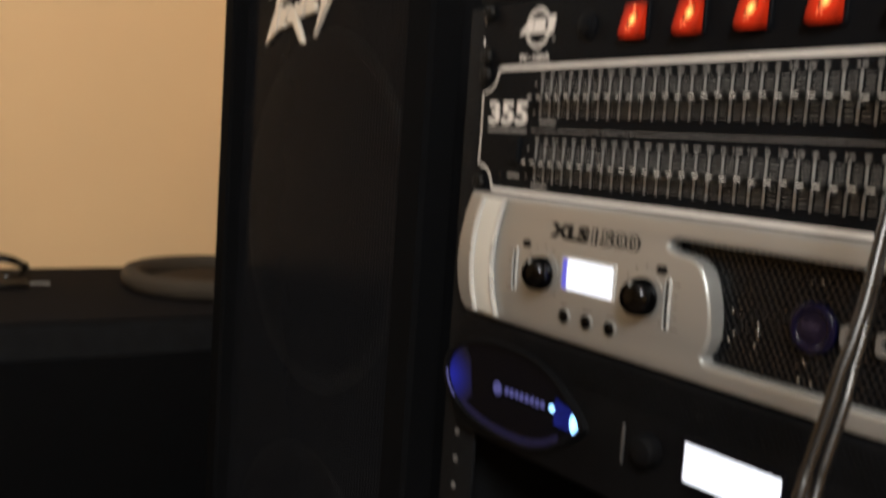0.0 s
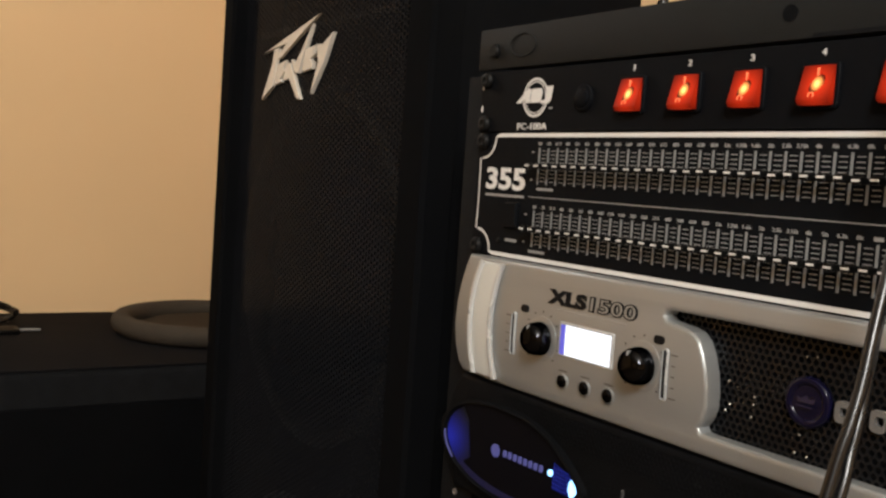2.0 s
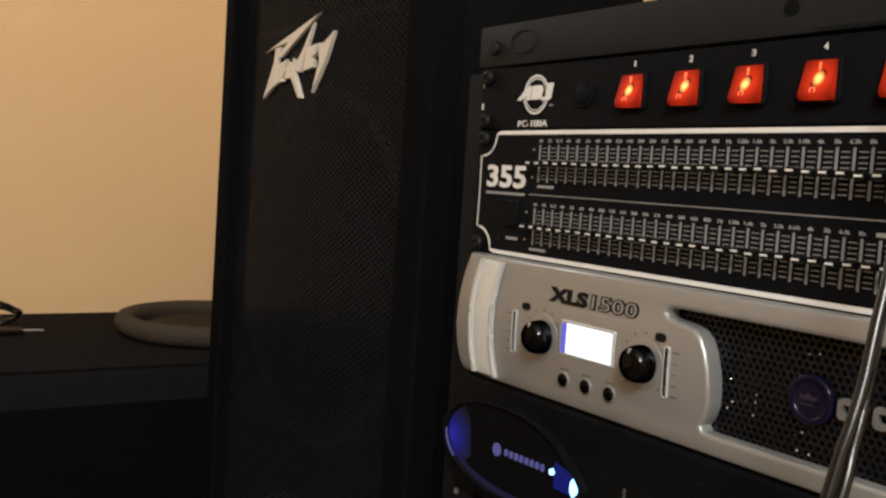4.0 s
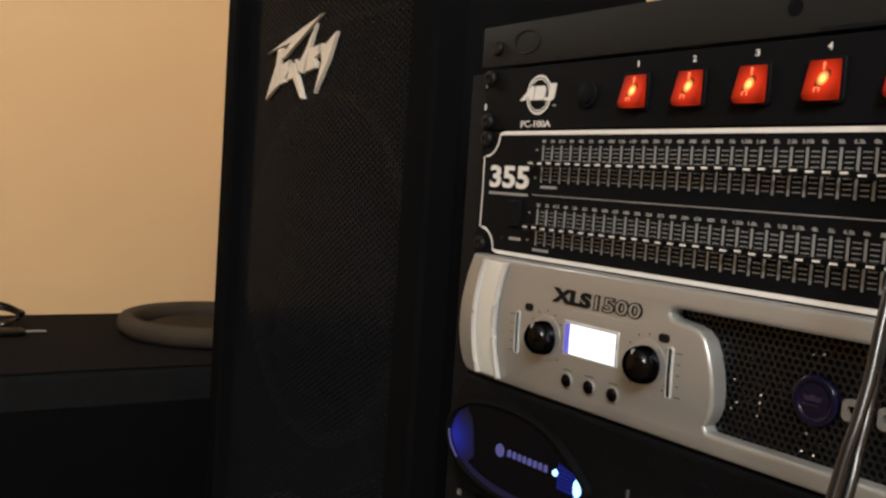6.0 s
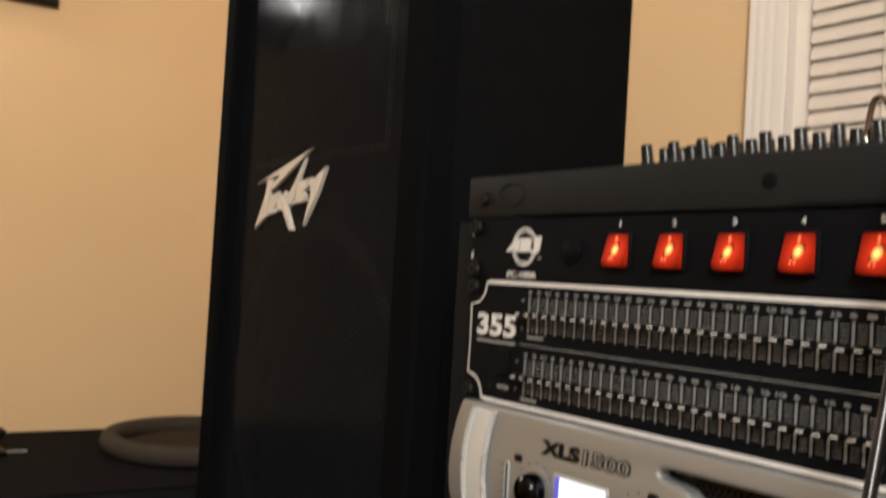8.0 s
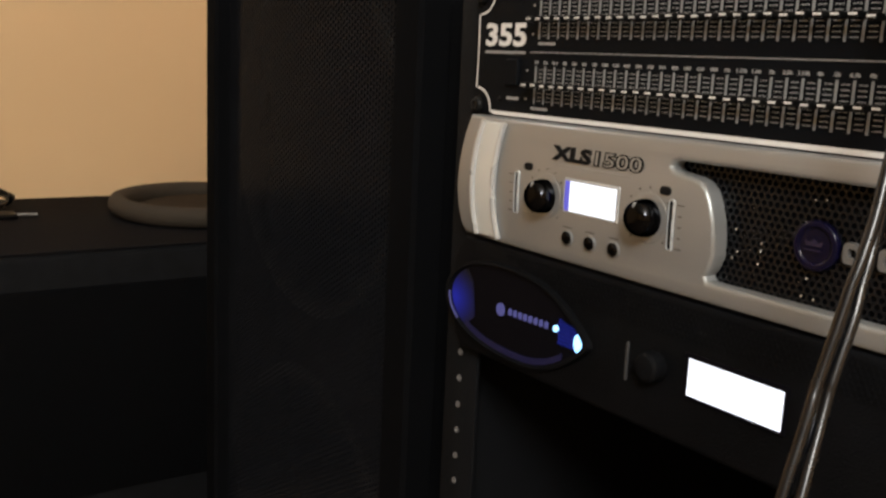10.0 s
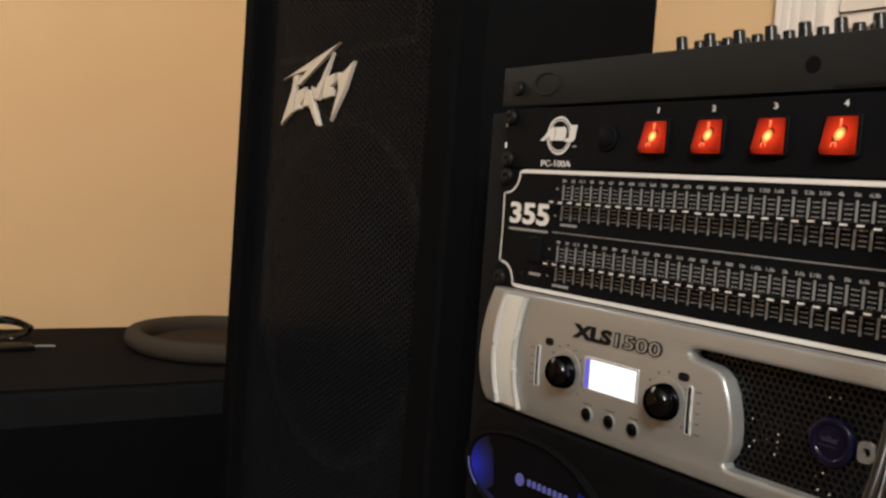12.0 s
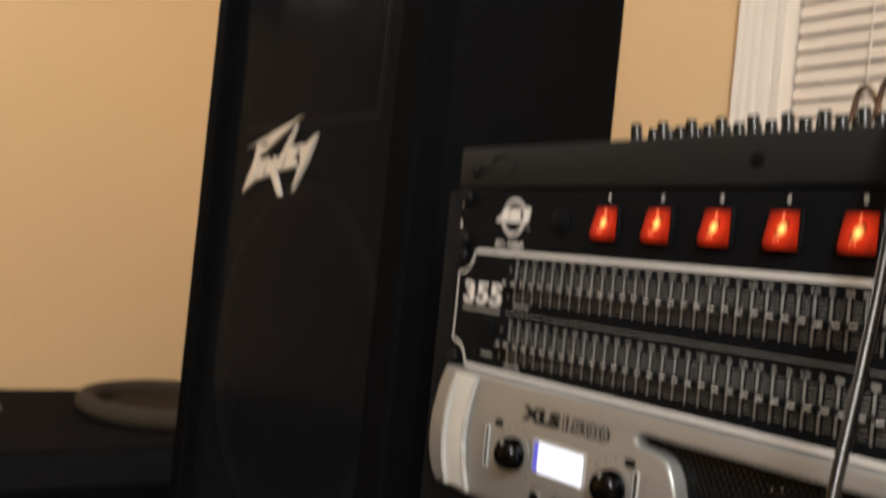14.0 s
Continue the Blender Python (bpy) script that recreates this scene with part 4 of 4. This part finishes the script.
sheet("vent_mesh", verts, faces, M_FACE, amp2, "fine black mesh along the upper edge")


def pod(scale, drop=0.0):
    """The outline of the oval window: blunt to one side, pointed to the other."""
    pts = []
    for k in range(40):
        a = 2 * math.pi * k / 40
        c, s = math.cos(a), math.sin(a)
        u = 0.059 + 0.078 * scale * (abs(c) ** 0.82) * (1 if c > 0 else -1)
        h = (0.0325 if c < 0 else 0.0325 * (1 - 0.58 * abs(c) ** 2.4)) * scale
        pts.append((u, 0.6310 - 0.002 * (u - 0.03) / 0.1 + h * s - drop))
    return pts


b = bmesh.new()
loops = [[b.verts.new((px, y, pz)) for px, pz in pts] for pts, y in ((pod(1.04), -0.0055), (pod(1.02), -0.0100), (pod(0.97), -0.0105), (pod(0.94), -0.0075))]
for r, q in zip(loops, loops[1:]):
    for i in range(len(r)):
        b.faces.new((r[i], r[(i + 1) % len(r)], q[(i + 1) % len(r)], q[i]))
part("oval_rim", b, M_FACE, amp2, "glossy smoked rim", smooth=0.9)
win2 = part("oval_window", prism(pod(0.95), -0.0078, -0.0050), M_SMOKE, amp2, "smoked window lit blue inside")
crescent = [p for p in pod(0.93) if p[0] < 0.010]
crescent.sort(key=lambda p: p[1])
part("blue_glow", prism(crescent + [(0.0105 + 0.0014 * k, crescent[-1][1] + (crescent[0][1] - crescent[-1][1]) * k / 5) for k in range(1, 5)], -0.0084, -0.0078), M_BLUEFADE, win2, "blue light at the window's end")
lower = [(u, z) for u, z in pod(0.93) if z < 0.6310 - 0.002 * (u - 0.03) / 0.1 and 0.0 < u < 0.118]
lower.sort()
part("blue_glow", prism(lower + [(u, z + 0.0045) for u, z in lower[::-1]], -0.0083, -0.0078), M_BLUEDIM, win2, "dim blue light along the lower edge")
part("lit_mark", turned([(0.0046, -0.0078), (0.0046, -0.0086), (0.0026, -0.0088), (0.0008, -0.0088)], 24, "Y", (0.0465, 0, 0.6315)), M_BLUEMARK, win2, "round lit mark")
for k in range(8):
    x = 0.0575 + 0.0056 * k
    part("lit_bar", prism(rounded(x - 0.0015, x + 0.0015, 0.6298 + 0.0001 * k, 0.6345 + 0.0001 * k, 0.0008, 2), -0.0090, -0.0078), M_BLUEMARK, win2)
rim_pts = [p for p in pod(0.955) if p[0] < 0.002 and p[1] < 0.634]
rim_pts.sort(key=lambda p: p[1])
part("lit_edge", tube([(x, -0.0096, z) for x, z in rim_pts], 0.0007, 6), M_BLUEMARK, win2, "pale blue light caught in the rim")
part("led", turned([(0.0022, -0.0078), (0.0022, -0.0090), (0.0012, -0.0094), (0.0005, -0.0095)], 18, "Y", (0.1065, 0, 0.6330)), M_BLUEHOT, win2, "pale blue light")
mesh_b = bmesh.new()
for k in range(9):
    block(0.1095 + 0.0022 * k, 0.1101 + 0.0022 * k, -0.0084, -0.0079, 0.6230, 0.6405 - 0.0006 * k, bm=mesh_b)
for k in range(6):
    block(0.1085, 0.1285, -0.0085, -0.0080, 0.6240 + 0.0026 * k, 0.6246 + 0.0026 * k, bm=mesh_b)
part("light_mesh", mesh_b, M_BLUE, win2, "fine blue-lit mesh")
b = turned([(0.0044, -0.0078), (0.0044, -0.0096), (0.0024, -0.0104), (0.0006, -0.0106)], 20, "Y", (0.1300, 0, 0.6290))
for v in b.verts:
    v.co.z = 0.6290 + (v.co.z - 0.6290) * 1.45
part("led", b, M_BLUEHOT, win2, "bright oval blue light")
part("level_slot", prism(rounded(0.1692, 0.1714, 0.6168, 0.6412, 0.0010, 4), -0.0072, -0.0058, 0.0004, 1), M_RINGT, amp2, "grey upright slot")
part("knob", turned([(0.0096, -0.0060), (0.0096, -0.0090), (0.0088, -0.0135), (0.0070, -0.0152), (0.0010, -0.0160)], 32, "Y", (0.1925, 0, 0.6320)), M_FACE, amp2, "black knob")
dsp = part("display", prism(rounded(0.2150, 0.2845, 0.6205, 0.6475, 0.0015, 3), -0.0072, -0.0058, 0.0006, 1), M_SMOKE, amp2, "black display bezel")
part("screen", block(0.2192, 0.2822, -0.0078, -0.0070, 0.6230, 0.6446), M_LCD, dsp, "glowing white screen")
for x, z in ((0.2250, 0.6600), (0.2580, 0.6590), (0.2950, 0.6560)):
    part("small_print", block(x - 0.0030, x + 0.0030, -0.0063, -0.0059, z, z + 0.0010), M_MIXER, amp2)

# ---- mixer on top of the rack ----
mix = thing("mixing_desk", (0.23, 0.2, TOP), "dark grey rack mixer with rows of black knobs", "mixer")
MX0, MX1, MZ0, MZ1 = -0.0190, 0.4790, TOP + 0.0015, TOP + 0.0312
part("front_lip", block(MX0, MX1, 0.0, 0.004, MZ0, MZ1, 0.0012, 2), M_MIXER, mix, "dark grey steel front lip")


def desk_top(y):
    """The height of the sloping top at a distance behind the lip."""
    return MZ1 - 0.001 + 0.187 * (y - 0.004)


b = bmesh.new()
side = [(0.0042, MZ0 + 0.004), (0.0042, desk_top(0.0042)), (0.190, desk_top(0.190)), (0.196, desk_top(0.190) - 0.002), (0.360, desk_top(0.190) - 0.004), (0.360, MZ0 + 0.004)]
ends = [[b.verts.new((x, y, z)) for y, z in side] for x in (MX0 + 0.002, MX1 - 0.002)]
b.faces.new(ends[0])
b.faces.new(ends[1][::-1])
for i in range(len(side)):
    b.faces.new((ends[0][i], ends[0][(i + 1) % len(side)], ends[1][(i + 1) % len(side)], ends[1][i]))
bmesh.ops.bevel(b, geom=b.edges[:], offset=0.0012, segments=1, affect="EDGES")
part("top_panel", b, M_PANEL, mix, "black sloping control panel")
part("screw", turned([(0.0052, 0.0), (0.0052, -0.0020), (0.0040, -0.0034), (0.0010, -0.0034)], 16, "Y", (0.0020, 0, 0.9145)), M_SCREW, mix)
b = bmesh.new()
loops = [[b.verts.new((0.0330 + sx * math.cos(a), y, 0.9170 + sz * math.sin(a))) for a in (2 * math.pi * k / 32 for k in range(32))] for sx, sz, y in ((0.0150, 0.0088, 0.0), (0.0146, 0.0084, -0.0008), (0.0136, 0.0076, -0.0008), (0.0130, 0.0070, -0.0001))]
for r, q in zip(loops, loops[1:]):
    for i in range(32):
        b.faces.new((r[i], r[(i + 1) % 32], q[(i + 1) % 32], q[i]))
part("rack_slot", b, M_MIXER, mix, "pressed oval ring", smooth=0.8)
part("hole", turned([(0.0046, -0.0004), (0.0046, 0.0), (0.0010, 0.0)], 14, "Y", (0.2530, 0, 0.9155)), M_FACE, mix, "dark round hole")
part("label_strip", block(0.2680, 0.3230, -0.0006, 0.0, 0.9018, 0.9040), M_RACK, mix)
knob_meshes = []
for high in (0.0155, 0.0115, 0.0105):
    b = turned([(0.0056, -0.001), (0.0054, 0.0012), (0.0047, 0.0028), (0.0044, high - 0.0012), (0.0036, high), (0.0006, high + 0.0002)], 14, "Z")
    b.transform(Matrix.Rotation(radians(10.6), 4, "X"))
    knob_meshes.append(as_mesh("knob", b, M_MKNOB, 0.7))
for j in range(3):
    for i in range(16):
        y = 0.137 + 0.020 * j
        piece("knob", knob_meshes[j], mix, (0.0320 + 0.0283 * i, y, desk_top(y)))

# ---- cables: two hang over the front, two loop at the mixer ----
front_cable = thing("audio_cable", (0.36, -0.05, 0.8), "glossy black audio cable hanging in front of the rack", "cable", "cables on the rack")
part("sheath", tube([(0.336, 0.11, 0.952), (0.336, 0.1, 0.975), (0.338, 0.045, 0.984), (0.340, 0.004, 0.966), (0.342, -0.0145, 0.932), (0.348, -0.028, 0.899), (0.353, -0.039, 0.868), (0.358, -0.057, 0.820), (0.3622, -0.075, 0.774), (0.3642, -0.083, 0.752), (0.3648, -0.0895, 0.736), (0.3645, -0.094, 0.725), (0.3645, -0.099, 0.711), (0.3642, -0.107, 0.689), (0.365, -0.1125, 0.675), (0.367, -0.135, 0.61), (0.366, -0.15, 0.5), (0.36, -0.16, 0.3), (0.36, -0.2, 0.02), (0.42, -0.26, 0.006)], 0.0025, 14), M_CABLE, front_cable)
second_cable = thing("audio_cable", (0.37, -0.05, 0.8), "second black audio cable hanging in front of the rack", "cable", "cables on the rack")
part("sheath", tube([(0.348, 0.115, 0.953), (0.348, 0.105, 0.975), (0.348, 0.050, 0.980), (0.347, 0.008, 0.962), (0.3445, -0.0072, 0.932), (0.3475, -0.021, 0.899), (0.3515, -0.032, 0.868), (0.3555, -0.050, 0.820), (0.3590, -0.068, 0.775), (0.3618, -0.0763, 0.7513), (0.3638, -0.0825, 0.736), (0.3645, -0.0868, 0.725), (0.3660, -0.0917, 0.714), (0.3665, -0.101, 0.691), (0.3675, -0.106, 0.678), (0.376, -0.135, 0.61), (0.376, -0.15, 0.5), (0.375, -0.16, 0.3), (0.385, -0.2, 0.02), (0.45, -0.25, 0.006)], 0.0025, 14), M_CABLE, second_cable)
for k, (x, y, w) in enumerate(((0.149, 0.250, 0.024), (0.171, 0.246, 0.024))):
    base = desk_top(0.190) - 0.003
    loop = thing("patch_cable", (x, y, base), "short brown patch cable arching over the mixer knobs", "cable", "patch cables")
    part("sheath", tube([(x, y, base + 0.016), (x + 0.002, y, base + 0.034), (x + 0.3 * w, y - 0.002, base + 0.047 + 0.002 * k), (x + 0.65 * w, y - 0.003, base + 0.046), (x + 0.95 * w, y, base + 0.030), (x + w, y, base + 0.012), (x + w, y + 0.001, base)], 0.0024, 8), M_COPPER, loop)
    part("plug", turned([(0.0040, base - 0.002), (0.0040, base + 0.016), (0.0030, base + 0.020), (0.0028, base + 0.0202)], 12, "Z", (x, y, 0)), M_CHROME, loop, "bright plug")
